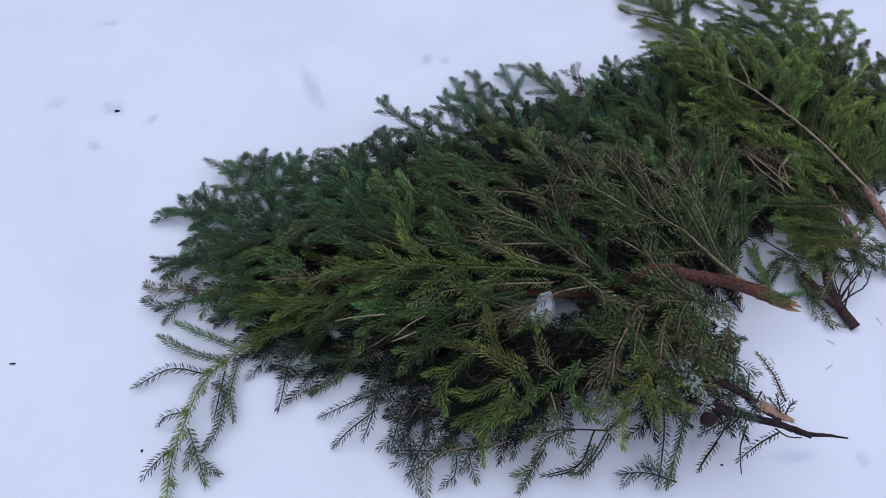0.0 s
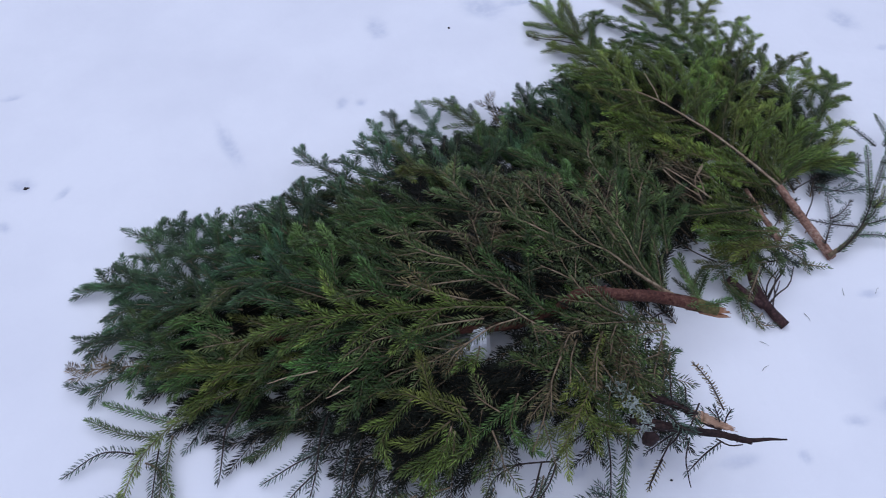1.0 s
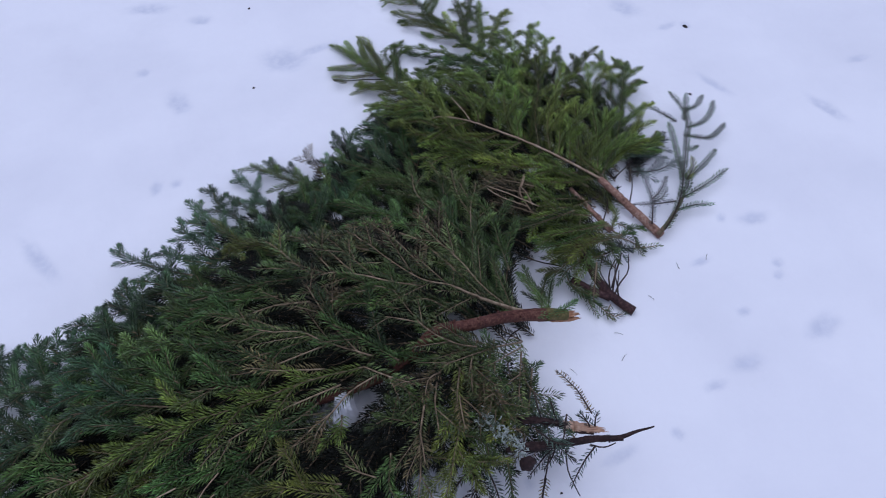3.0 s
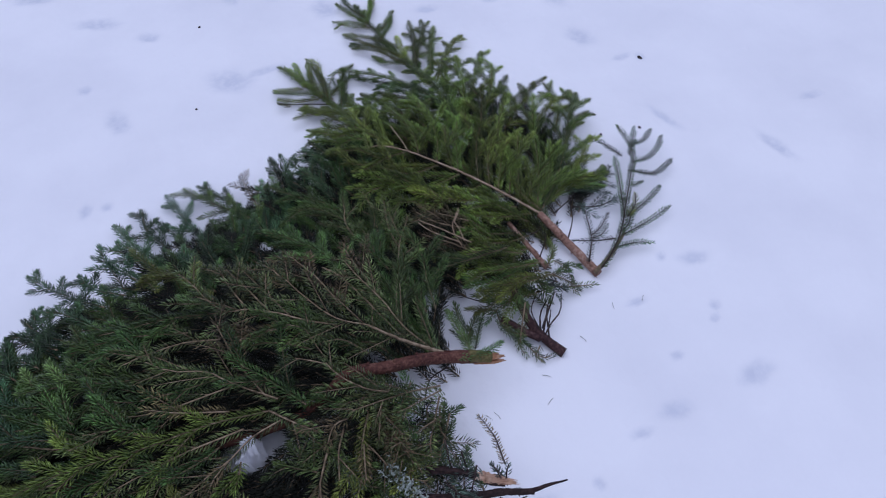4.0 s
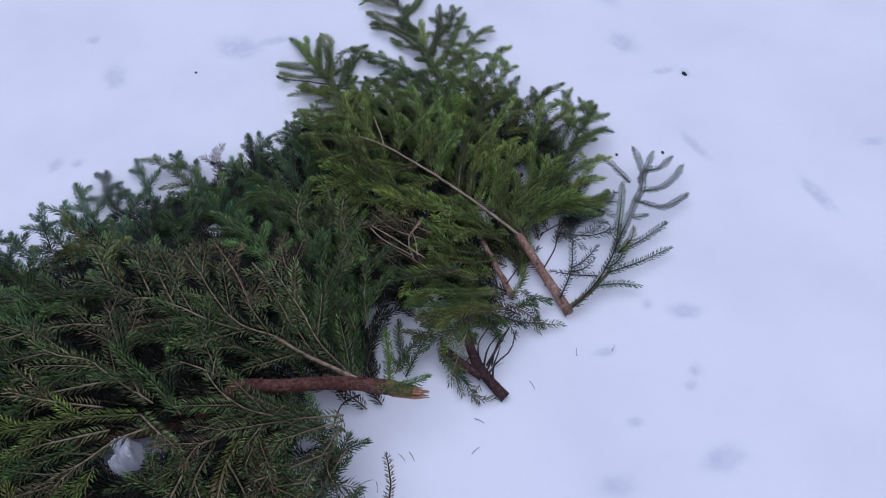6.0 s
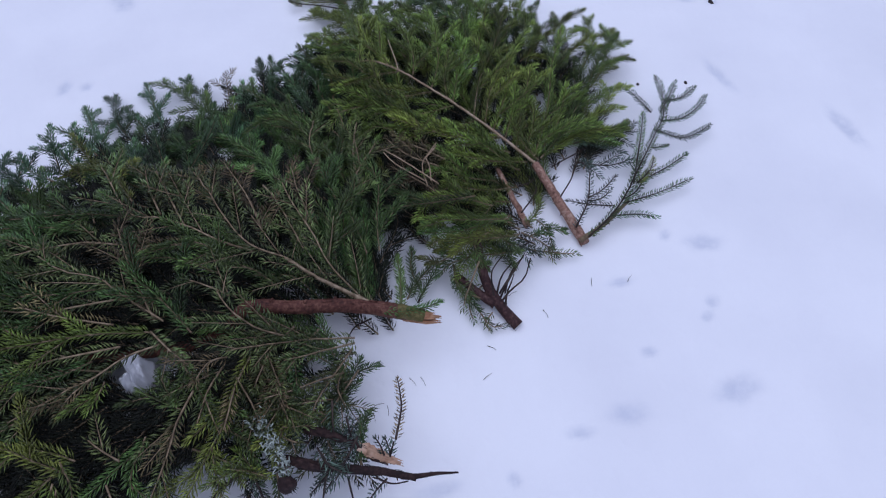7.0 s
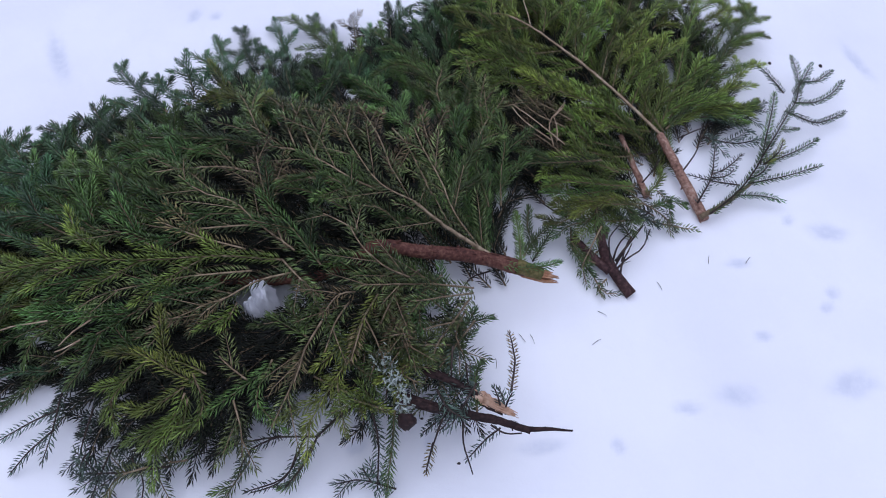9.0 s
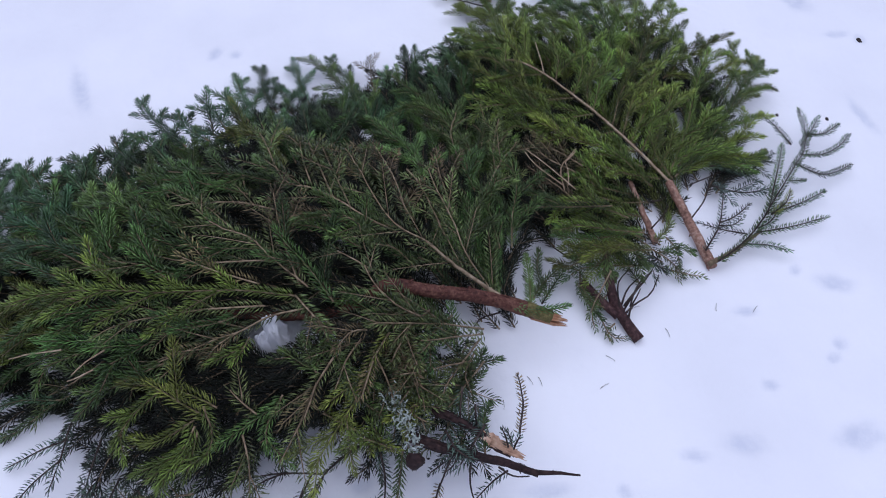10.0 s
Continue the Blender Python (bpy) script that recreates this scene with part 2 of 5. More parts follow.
def part(name, heap, mat, parent, label="", smooth=True):
    ob = new(name, heap.mesh(name, mat, smooth))
    ob.parent = parent
    ob.matrix_parent_inverse = parent.matrix_world.inverted()
    return tagged(ob, label)


def thing(name, x, y, z, label, category, group=""):
    ob = new(name)
    ob.empty_display_size = 0.02
    ob.matrix_world = pose(x, y, z)
    ob.matrix_basis = pose(x, y, z)
    return tagged(ob, label, category, group)


def unit(a):
    return a / np.maximum(np.linalg.norm(a, axis=-1, keepdims=True), 1e-9)


def glide(ctrl, step):
    """A smooth line through the points, cut into even steps."""
    c = np.asarray(ctrl, float)
    e = np.vstack([2 * c[0] - c[1], c, 2 * c[-1] - c[-2]])
    fine = []
    for k in range(1, len(e) - 2):
        t = np.linspace(0, 1, 14, endpoint=False)[:, None]
        a, b, d, g = e[k - 1], e[k], e[k + 1], e[k + 2]
        fine.append(0.5 * (2 * b + (d - a) * t + (2 * a - 5 * b + 4 * d - g) * t ** 2 + (3 * b - a - 3 * d + g) * t ** 3))
    fine = np.vstack(fine + [c[-1:]])
    s = np.r_[0, np.cumsum(np.linalg.norm(np.diff(fine, axis=0), axis=1))]
    at = np.linspace(0, s[-1], max(3, int(s[-1] / step) + 1))
    return np.stack([np.interp(at, s, fine[:, k]) for k in range(3)], 1), s[-1]


def frames_along(line):
    t = unit(np.gradient(line, axis=0))
    up = np.array([0, 0, 1.0]) - t * t[:, 2:3]
    flat = np.linalg.norm(up, axis=1) < 0.05
    up[flat] = (0, 1, 0)
    up = unit(up)
    return t, np.cross(t, up), up


def tube(heap, line, r0, r1, sides=5, rough=0.0):
    t, lat, up = frames_along(line)
    k = len(line)
    r = np.linspace(r0, r1, k)[:, None, None]
    a = np.linspace(0, 2 * math.pi, sides, endpoint=False)
    ring = np.cos(a)[None, :, None] * lat[:, None] + np.sin(a)[None, :, None] * up[:, None]
    if rough:
        r = r * (1 + rough * RNG.normal(size=(k, sides, 1)))
    v = (line[:, None] + ring * r).reshape(-1, 3)
    v = np.vstack([v, line[:1], line[-1:]])
    f = []
    for i in range(k - 1):
        for j in range(sides):
            p, q = i * sides + j, i * sides + (j + 1) % sides
            f += [(p, q, q + sides), (p, q + sides, p + sides)]
    for j in range(sides):
        f += [((j + 1) % sides, j, k * sides), ((k - 1) * sides + j, (k - 1) * sides + (j + 1) % sides, k * sides + 1)]
    heap.add(v, f)


FLAT = ("olive", "dead", "pale")


def needles(heap, line, length, density=480, size=0.0172, bare=0.0, flat=False):
    """Needles on a shoot: combed flat to both sides, or brushed over its top as well, swept to the tip, shorter at its end."""
    t, lat, up = frames_along(line)
    k = max(10, int(length * density * (1.0 if flat else 1.75)))
    s = bare + (1 - bare) * (np.arange(k) + RNG.uniform(0, 0.9, k)) / k
    at = s * (len(line) - 1)
    i = np.minimum(at.astype(int), len(line) - 2)
    w = (at - i)[:, None]
    p = line[i] * (1 - w) + line[i + 1] * w
    T, A, U = t[i], lat[i], up[i]
    row = np.arange(k) % 6
    side = np.where(row % 2 == 0, -1.0, 1.0)
    lift = np.radians(np.choose(row // 2, (0.0, 10.0, 34.0) if flat else (4.0, 34.0, 70.0)) + RNG.normal(0, 5, k))
    out = (side * np.cos(lift))[:, None] * A + np.sin(lift)[:, None] * U
    end = np.clip((1 - s) * length / 0.02, 0, 1)
    ang = np.radians(20 + (37 if flat else 31) * end - np.choose(row // 2, (0, 2, 8)) + RNG.normal(0, 4, k))
    d = np.cos(ang)[:, None] * T + np.sin(ang)[:, None] * out
    L = (size * (0.72 + 0.28 * end) * RNG.uniform(0.82, 1.1, k))[:, None]
    bow = unit(np.cross(d, np.cross(T, d)) + 1e-6)
    mid = p + d * L * 0.5 - bow * L * 0.03
    tip = p + d * L + bow * L * 0.05
    x = unit(np.cross(d, U) + 1e-6)
    y = np.cross(x, d)
    r = 0.0011 * RNG.uniform(0.85, 1.2, k)[:, None]
    v = np.stack([p, mid + x * r, mid - x * r * 0.5 + y * r * 0.85, mid - x * r * 0.5 - y * r * 0.85, tip], 1)
    v[:, :, 2] = np.maximum(v[:, :, 2], 0.0015)
    base = np.arange(k)[:, None, None] * 5
    f = np.array([(0, 2, 1), (0, 3, 2), (0, 1, 3), (4, 1, 2), (4, 2, 3), (4, 3, 1)])[None] + base
    # random tone per shoot, with shading painted in: dark base, light tip
    shoot_shade = np.repeat(RNG.uniform(0.55, 1.45) * (0.75 + 0.5 * s), 5)
    heap.add(v.reshape(-1, 3), f.reshape(-1, 3), shoot_shade)


def shoot_line(start, way, up, length, bend, sag):
    """A side shoot that leaves at a slant, turns a little to the tip of its branch and lifts or sags."""
    k = max(4, int(length / 0.008))
    s = np.linspace(0, 1, k)[:, None]
    lat = np.cross(up, way)
    line = start + way * s * length + lat * bend * length * s ** 2 + up * sag * length * s ** 2
    line[:, 2] = np.maximum(line[:, 2], 0.006)
    return line


def limb(parent, style, side, ctrl, thick=None, bare=0.0, gap=0.072, wood=None, density=480, size=0.0172, flat=None):
    """One branch as a part: its twigs, and under it its needles. side: length of the lowest side shoots."""
    line, L = glide(ctrl, 0.007)
    jitter = RNG.normal(0, 0.0012, line.shape)
    line = line + np.cumsum(jitter, axis=0) * np.linspace(0, 0.5, len(line))[:, None]
    line[:, 2] = np.maximum(line[:, 2], 0.006)
    twigs, green = Heap(), Heap()
    flat = style in FLAT if flat is None else flat
    r0 = thick or min(0.0012 + 0.0045 * L, 0.0017 if flat else 0.0016)
    tube(twigs, line[::2] if len(line) > 8 else line, r0, 0.0009, 6)
    if style:
        needles(green, line, L, density, size, bare, flat)
    t, lat, up = frames_along(line)
    if side > 0:
        s, sign = 0.06 * L + RNG.uniform(0, gap), 1
        while s < L * 0.95:
            i = min(int(s / L * (len(line) - 1)), len(line) - 2)
            rest = 1 - s / L
            ln = (1.7 * side * (0.3 + 0.7 * rest ** 0.7) + 0.014) * RNG.uniform(0.7, 1.15)
            a = radians(RNG.normal(35, 4))
            tilt = RNG.normal(0.04, 0.09)
            way = unit(math.cos(a) * t[i] + math.sin(a) * sign * lat[i] + tilt * up[i])
            sub = shoot_line(line[i], way, up[i], ln, -0.06 * sign * RNG.uniform(-0.5, 1.5), RNG.normal(-0.06, 0.08))
            s += gap * RNG.uniform(0.35, 0.75)
            sign = -sign
            if any(np.hypot(sub[:, 0] - x - 0.2 * sub[:, 2], sub[:, 1] - y + 0.56 * sub[:, 2]).min() < r for x, y, r in GAPS[:3]):
                continue
            tube(twigs, sub[::2] if len(sub) > 6 else sub, 0.001, 0.0005, 4)
            if style:
                needles(green, sub, ln, density, size, 0.0, flat)
            if ln > 0.125:
                for q, sg in ((0.4, 1), (0.55, -1)):
                    j = int(q * (len(sub) - 1))
                    w2 = unit(0.75 * way - 0.6 * sg * lat[i] * sign + 0.03 * up[i])
                    l2 = ln * RNG.uniform(0.3, 0.45)
                    s2 = shoot_line(sub[j], w2, up[i], l2, 0.1 * sg, RNG.normal(-0.05, 0.1))
                    tube(twigs, s2, 0.001, 0.0006, 4)
                    if style:
                        needles(green, s2, l2, density, size, 0.0, flat)
    mat = wood or (TWIG if style and style != "pale" else DARK_TWIG)
    ob = part("side_branch", twigs, mat, parent)
    if style:
        part("needles", green, NEEDLES[style], ob)
    return ob


side_sprig = None


def spray(parent, style, side, lift, *plan):
    """A branch that lies on the heap, lifted off its height by so much at both ends."""
    k = len(plan) - 1
    ctrl = [(x, y, max(0.012, mound(x, y) + lift[0] + (lift[1] - lift[0]) * i / k)) for i, (x, y) in enumerate(plan)]
    if style == "bare":
        return limb(parent, None, 0, ctrl, thick=0.0013, wood=TAN_TWIG)
    return limb(parent, style, side, ctrl)


def low(parent, style, side, heights, *plan, thin=False):
    """A branch between two heights over the snow."""
    k = len(plan) - 1
    ctrl = [(x, y, heights[0] + (heights[1] - heights[0]) * i / k) for i, (x, y) in enumerate(plan)]
    if style is None:
        return limb(parent, None, 0, ctrl, thick=0.0015)
    if style == "bare":
        return limb(parent, None, 0, ctrl, thick=0.0013, wood=TAN_TWIG)
    if thin:
        return limb(parent, style, side, ctrl, density=380, size=0.0115, wood=DARK_TWIG)
    return limb(parent, style, side, ctrl, density=620 if parent is side_sprig else 480, wood=DARK_TWIG if parent is side_sprig else None, size=0.0125 if parent is side_sprig else 0.0148 if side == 0 else 0.0165, flat=True if parent is side_sprig else None)


def stem(parent, mat, r0, r1, *ctrl, name="stem", label="", sides=14):
    """A stem with uneven bark and small knots where twigs broke off."""
    line, L = glide(ctrl, 0.008)
    heap = Heap()
    line = line + RNG.normal(0, 0.0003, line.shape)
    tube(heap, line, r0, r1, sides, 0.025)
    for k in range(int(L * 260)):
        at, a = RNG.uniform(0.02, 0.98), RNG.uniform(0, 6.28)
        i = int(at * (len(line) - 2))
        f = (line[i + 1] - line[i]) / np.linalg.norm(line[i + 1] - line[i])
        u = unit(np.cross(f, (0.0, 0.0, 1.0)))
        o = math.cos(a) * u + math.sin(a) * np.cross(u, f)
        r = (r0 + (r1 - r0) * at) * 0.99
        c = line[i] + o * r
        tube(heap, np.array([c - f * RNG.uniform(0.003, 0.008), c + o * 0.0006, c + f * RNG.uniform(0.003, 0.008)]), r * 0.08, r * 0.05, 4, 0.3)
    t, lat, up = frames_along(line)
    for s in np.arange(0.03, L, 0.045):
        i = min(int(s / L * (len(line) - 1)), len(line) - 2)
        a = RNG.uniform(0, 6.28)
        out = math.cos(a) * lat[i] + math.sin(a) * up[i]
        r = r0 + (r1 - r0) * s / L
        stub = np.array([line[i] + out * r * 0.6, line[i] + out * r * 1.15, line[i] + out * r * 1.15 + (out - 0.5 * t[i]) * RNG.uniform(0.001, 0.006)])
        tube(heap, stub, r * 0.32, r * 0.14, 6, 0.08)
    return part(name, heap, mat, parent, label)


def splinters(parent, tip, way, radius, length, count, mat=SPLIT, label="pale splintered wood"):
    """Torn wood at a broken end: slivers of uneven length."""
    tip, way = np.asarray(tip, float), unit(np.asarray(way, float))
    lat = unit(np.cross(way, (0, 0, 1.0)))
    up = np.cross(lat, way)
    for k in range(count):
        heap = Heap()
        a, rr = k * 2.4, radius * math.sqrt((k + 0.5) / count) * 0.85
        o = tip + (math.cos(a) * lat + math.sin(a) * up) * rr
        ln = length * RNG.uniform(0.3, 1.0)
        w = radius * RNG.uniform(0.26, 0.48)
        line = np.array([o - way * 0.02 - (o - tip) * 0.3, o + way * ln * 0.45, o + way * ln + (lat * RNG.normal(0, 0.06) + up * RNG.normal(0, 0.06)) * ln])
        tube(heap, line, w, w * 0.12, 5, 0.15)
        part("sliver", heap, mat, parent, label, smooth=False)


GAPS = ((0.198, 0.660, 0.038), (0.459, 0.619, 0.01), (0.321, 1.092, 0.015), (0.637, 0.783, 0.05), (0.679, 0.723, 0.035), (0.707, 0.710, 0.03))


# hollows between the sprays, where only near-black inner branches lie, coloured as deep shade
HOLLOWS = ((0.156, 0.572, 0.062), (0.023, 0.492, 0.036), (0.475, 1.121, 0.03), (-0.147, 0.866, 0.028), (0.975, 1.228, 0.022), (1.069, 1.182, 0.022), (0.056, 0.883, 0.04), (0.723, 1.076, 0.025))


def clear_of_gaps(ctrl, shafts=GAPS):
    """Leaning openings in the heap through which the snow shows."""
    line, _ = glide(ctrl, 0.02)
    if ((line[:, 0] > 0.53) & (line[:, 1] < 0.655)).any():
        return False
    return all(np.hypot(line[:, 0] - a - 0.2 * line[:, 2], line[:, 1] - b + 0.56 * line[:, 2]).min() > r for a, b, r in shafts)


def fill(parent, pole, spread, count, inside, styles, depth, reach):
    """The inner branches of a top: they fan out from the foot of its stem, below the outer sprays."""
    made = 0
    while made < count:
        x, y = RNG.uniform(*spread[0]), RNG.uniform(*spread[1])
        if not inside(x, y):
            continue
        made += 1
        way = unit(np.array([x - pole[0], y - pole[1]]) + RNG.normal(0, 0.07, 2) * np.hypot(x - pole[0], y - pole[1]) * 2)
        ln = RNG.uniform(*reach)
        a, b = np.array([x, y]) - way * ln * 0.5, np.array([x, y]) + way * ln * 0.5
        c = (a + b) / 2 + np.array([-way[1], way[0]]) * RNG.normal(0, 0.012)
        drop = RNG.uniform(*depth)
        ctrl = [(q[0], q[1], max(0.012, mound(*q) - drop + e)) for q, e in ((a, -0.02), (c, 0.0), (b, 0.005))]
        style = styles[int(RNG.integers(len(styles)))]
        if b[0] < 0.56 and b[1] > 0.6 * b[0] + 1.03:
            continue
        if not clear_of_gaps(ctrl) or (style != "inner" and not clear_of_gaps(ctrl, HOLLOWS)):
            continue
        limb(parent, style, RNG.uniform(0.035, 0.06), ctrl, density=420 if style == "inner" else 480)


# the large top with the red-brown stem
main_top = thing("felled_spruce", 0.56, 0.66, 0.0, "large broken-off green spruce top with a red-brown stem, lying on snow", "spruce", "felled spruces")
stem(main_top, RED_BARK, 0.0115, 0.004, (0.612, 0.639, 0.092), (0.585, 0.643, 0.102), (0.557, 0.648, 0.111), (0.510, 0.648, 0.128), (0.450, 0.642, 0.150), (0.385, 0.644, 0.164), (0.342, 0.652, 0.098), (0.270, 0.650, 0.075), (0.150, 0.655, 0.070), (-0.020, 0.665, 0.075), (-0.206, 0.682, 0.054), label="red-brown bare lower stem")
stem(main_top, MOSS_BARK, 0.0098, 0.0122, (0.636, 0.633, 0.086), (0.620, 0.637, 0.091), (0.596, 0.641, 0.099), name="mossy_end", label="stem end under tan-green moss")
splinters(main_top, (0.626, 0.635, 0.086), (1.0, -0.14, -0.25), 0.0115, 0.042, 20, TORN, "torn orange-tan wood at the broken end")
stem(main_top, TWIG, 0.0036, 0.0018, (0.560, 0.650, 0.116), (0.522, 0.671, 0.131), (0.482, 0.687, 0.158), (0.444, 0.710, 0.181), name="side_stem", label="pale bare side branch", sides=9)
spray(main_top, "blue", 0.035, (-0.03, 0), (0.195, 0.987), (0.106, 1.138), (0.059, 1.265))
spray(main_top, "blue", 0.025, (-0.005, 0.028), (0.038, 0.952), (-0.056, 1.067), (-0.107, 1.137))
spray(main_top, "blue", 0.02, (-0.005, 0.028), (0.023, 0.898), (-0.031, 0.966), (-0.061, 0.978))
spray(main_top, "blue", 0.025, (-0.005, 0.028), (0.076, 0.961), (0.026, 1.009), (0.002, 1.064))
spray(main_top, "blue", 0.03, (-0.005, 0.028), (0.096, 1.004), (0.052, 1.078), (0.026, 1.101))
spray(main_top, "blue", 0.03, (-0.005, 0.028), (0.129, 1.039), (0.077, 1.118), (0.041, 1.136))
spray(main_top, "blue", 0.035, (-0.03, 0), (0.159, 1.137), (0.119, 1.222), (0.108, 1.294))
spray(main_top, "blue", 0.03, (-0.03, 0), (0.192, 1.137), (0.162, 1.206), (0.142, 1.238))
spray(main_top, "blue", 0.03, (-0.03, 0), (0.239, 1.111), (0.201, 1.217), (0.172, 1.312))
spray(main_top, "green", 0.04, (-0.03, 0.01), (0.382, 1.078), (0.325, 1.164), (0.264, 1.238), (0.216, 1.305))
spray(main_top, "blue", 0.035, (-0.03, 0), (0.322, 1.202), (0.285, 1.263), (0.246, 1.320))
spray(main_top, "dead", 0.025, (-0.03, 0), (0.364, 1.157), (0.346, 1.219), (0.338, 1.301))
spray(main_top, "blue", 0.03, (-0.03, 0), (0.415, 1.147), (0.380, 1.211), (0.360, 1.235))
spray(main_top, "green", 0.045, (-0.03, 0.01), (0.529, 1.004), (0.491, 1.098), (0.437, 1.153), (0.381, 1.216))
spray(main_top, "blue", 0.03, (-0.03, 0), (0.503, 1.126), (0.472, 1.200), (0.444, 1.257))
spray(main_top, "blue", 0.03, (-0.03, 0), (0.460, 1.187), (0.421, 1.257), (0.395, 1.287))
spray(main_top, "blue", 0.03, (-0.03, 0), (0.504, 1.141), (0.482, 1.186), (0.466, 1.224))
spray(main_top, "blue", 0.03, (-0.005, 0.028), (-0.216, 0.887), (-0.253, 0.936), (-0.268, 0.958))
spray(main_top, "blue", 0.03, (-0.005, 0.028), (-0.185, 0.867), (-0.216, 0.913), (-0.216, 0.914))
spray(main_top, "blue", 0.03, (-0.005, 0.028), (-0.107, 0.850), (-0.152, 0.899), (-0.156, 0.879))
spray(main_top, "blue", 0.035, (-0.005, 0.028), (-0.070, 0.856), (-0.131, 0.922), (-0.156, 0.942))
spray(main_top, "blue", 0.035, (-0.005, 0.028), (-0.041, 0.884), (-0.102, 0.952), (-0.112, 0.942))
spray(main_top, "blue", 0.03, (-0.005, 0.028), (-0.025, 0.896), (-0.076, 0.952), (-0.094, 0.982))
spray(main_top, "lime", 0.05, (-0.01, 0.01), (0.222, 0.854), (0.165, 0.961), (0.122, 0.986), (0.099, 0.941))
spray(main_top, "green", 0.05, (-0.01, 0.01), (0.425, 0.911), (0.384, 1.016), (0.330, 1.081), (0.290, 1.062))
spray(main_top, "green", 0.05, (-0.01, 0.01), (0.438, 0.854), (0.430, 0.924), (0.395, 0.993), (0.342, 1.054))
spray(main_top, "green", 0.05, (-0.01, 0.01), (0.543, 0.929), (0.498, 1.030), (0.458, 1.091), (0.410, 1.109))
spray(main_top, "green", 0.05, (-0.02, 0), (0.237, 0.824), (0.146, 0.848), (0.072, 0.857), (-0.004, 0.882))
spray(main_top, "green", 0.05, (-0.02, 0), (0.168, 0.809), (0.094, 0.835), (0.027, 0.852), (-0.030, 0.856))
spray(main_top, "olive", 0.08, (-0.02, 0.02), (0.398, 0.733), (0.355, 0.751), (0.312, 0.781), (0.272, 0.802), (0.234, 0.808), (0.201, 0.872), (0.178, 0.923))
spray(main_top, "olive", 0.04, (-0.01, 0.02), (0.267, 0.816), (0.249, 0.868), (0.241, 0.911))
spray(main_top, "olive", 0.03, (-0.01, 0.01), (0.302, 0.789), (0.271, 0.868), (0.251, 0.931))
spray(main_top, "olive", 0.08, (-0.02, 0.02), (0.560, 0.668), (0.523, 0.680), (0.483, 0.692), (0.449, 0.711), (0.398, 0.731), (0.368, 0.775), (0.341, 0.835), (0.310, 0.899))
spray(main_top, "dead", 0.04, (-0.01, 0.01), (0.343, 0.841), (0.311, 0.866), (0.286, 0.908))
spray(main_top, "dead", 0.04, (-0.01, 0.02), (0.415, 0.764), (0.393, 0.841), (0.354, 0.920))
spray(main_top, "dead", 0.04, (-0.01, 0.02), (0.487, 0.787), (0.472, 0.848), (0.458, 0.918))
spray(main_top, "olive", 0.07, (-0.02, 0.02), (0.560, 0.663), (0.510, 0.710), (0.485, 0.761), (0.460, 0.809), (0.443, 0.853))
spray(main_top, "olive", 0.05, (-0.01, 0.02), (0.530, 0.812), (0.569, 0.903), (0.606, 0.965))
spray(main_top, "green", 0.05, (-0.02, 0.01), (0.586, 0.763), (0.588, 0.808), (0.599, 0.874), (0.591, 0.931))
spray(main_top, "green", 0.05, (-0.02, 0.01), (0.565, 0.755), (0.551, 0.804), (0.532, 0.860))
spray(main_top, "olive", 0.04, (-0.01, 0.01), (0.516, 0.892), (0.496, 0.997), (0.508, 1.068))
spray(main_top, "olive", 0.04, (-0.01, 0.01), (0.546, 0.964), (0.557, 1.042), (0.552, 1.080))
spray(main_top, "olive", 0.04, (-0.01, 0.01), (0.570, 0.889), (0.567, 0.962), (0.583, 1.041))
spray(main_top, "green", 0.04, (-0.01, 0.01), (0.528, 0.851), (0.518, 0.897), (0.535, 0.953))
spray(main_top, "olive", 0.04, (-0.01, 0.01), (0.415, 0.885), (0.438, 0.827), (0.475, 0.721))
spray(main_top, "green", 0.05, (-0.02, 0.01), (0.503, 0.733), (0.524, 0.795), (0.555, 0.853))
spray(main_top, "lime", 0.06, (-0.01, 0.02), (0.256, 0.621), (0.172, 0.634), (0.082, 0.626), (0.007, 0.624), (-0.073, 0.627), (-0.161, 0.622))
spray(main_top, "olive", 0.06, (-0.01, 0.01), (0.274, 0.633), (0.216, 0.686), (0.181, 0.718), (0.140, 0.732), (0.094, 0.770))
spray(main_top, "dead", 0.05, (-0.01, 0.02), (0.261, 0.639), (0.238, 0.695), (0.224, 0.745), (0.217, 0.783))
spray(main_top, "green", 0.06, (-0.02, 0.01), (0.311, 0.610), (0.271, 0.669), (0.245, 0.703), (0.228, 0.726))
spray(main_top, "olive", 0.04, (-0.02, 0.01), (0.215, 0.776), (0.156, 0.785), (0.098, 0.777), (0.066, 0.764))
spray(main_top, "dead", 0.04, (-0.02, 0.01), (0.329, 0.752), (0.279, 0.754), (0.232, 0.739))
spray(main_top, "green", 0.05, (-0.03, 0), (0.397, 0.750), (0.330, 0.750), (0.280, 0.746))
spray(main_top, "green", 0.05, (-0.03, 0), (0.347, 0.705), (0.297, 0.729), (0.247, 0.733))
spray(main_top, "green", 0.06, (-0.02, 0.01), (0.142, 0.738), (0.067, 0.749), (0.007, 0.766), (-0.058, 0.811))
spray(main_top, "green", 0.06, (-0.02, 0.01), (0.212, 0.710), (0.132, 0.704), (0.069, 0.705), (0.020, 0.726))
spray(main_top, "olive", 0.05, (-0.02, 0.01), (0.214, 0.690), (0.118, 0.683), (0.057, 0.685), (0.024, 0.708))
spray(main_top, "dead", 0.05, (-0.02, 0.01), (0.200, 0.652), (0.137, 0.665), (0.092, 0.678))
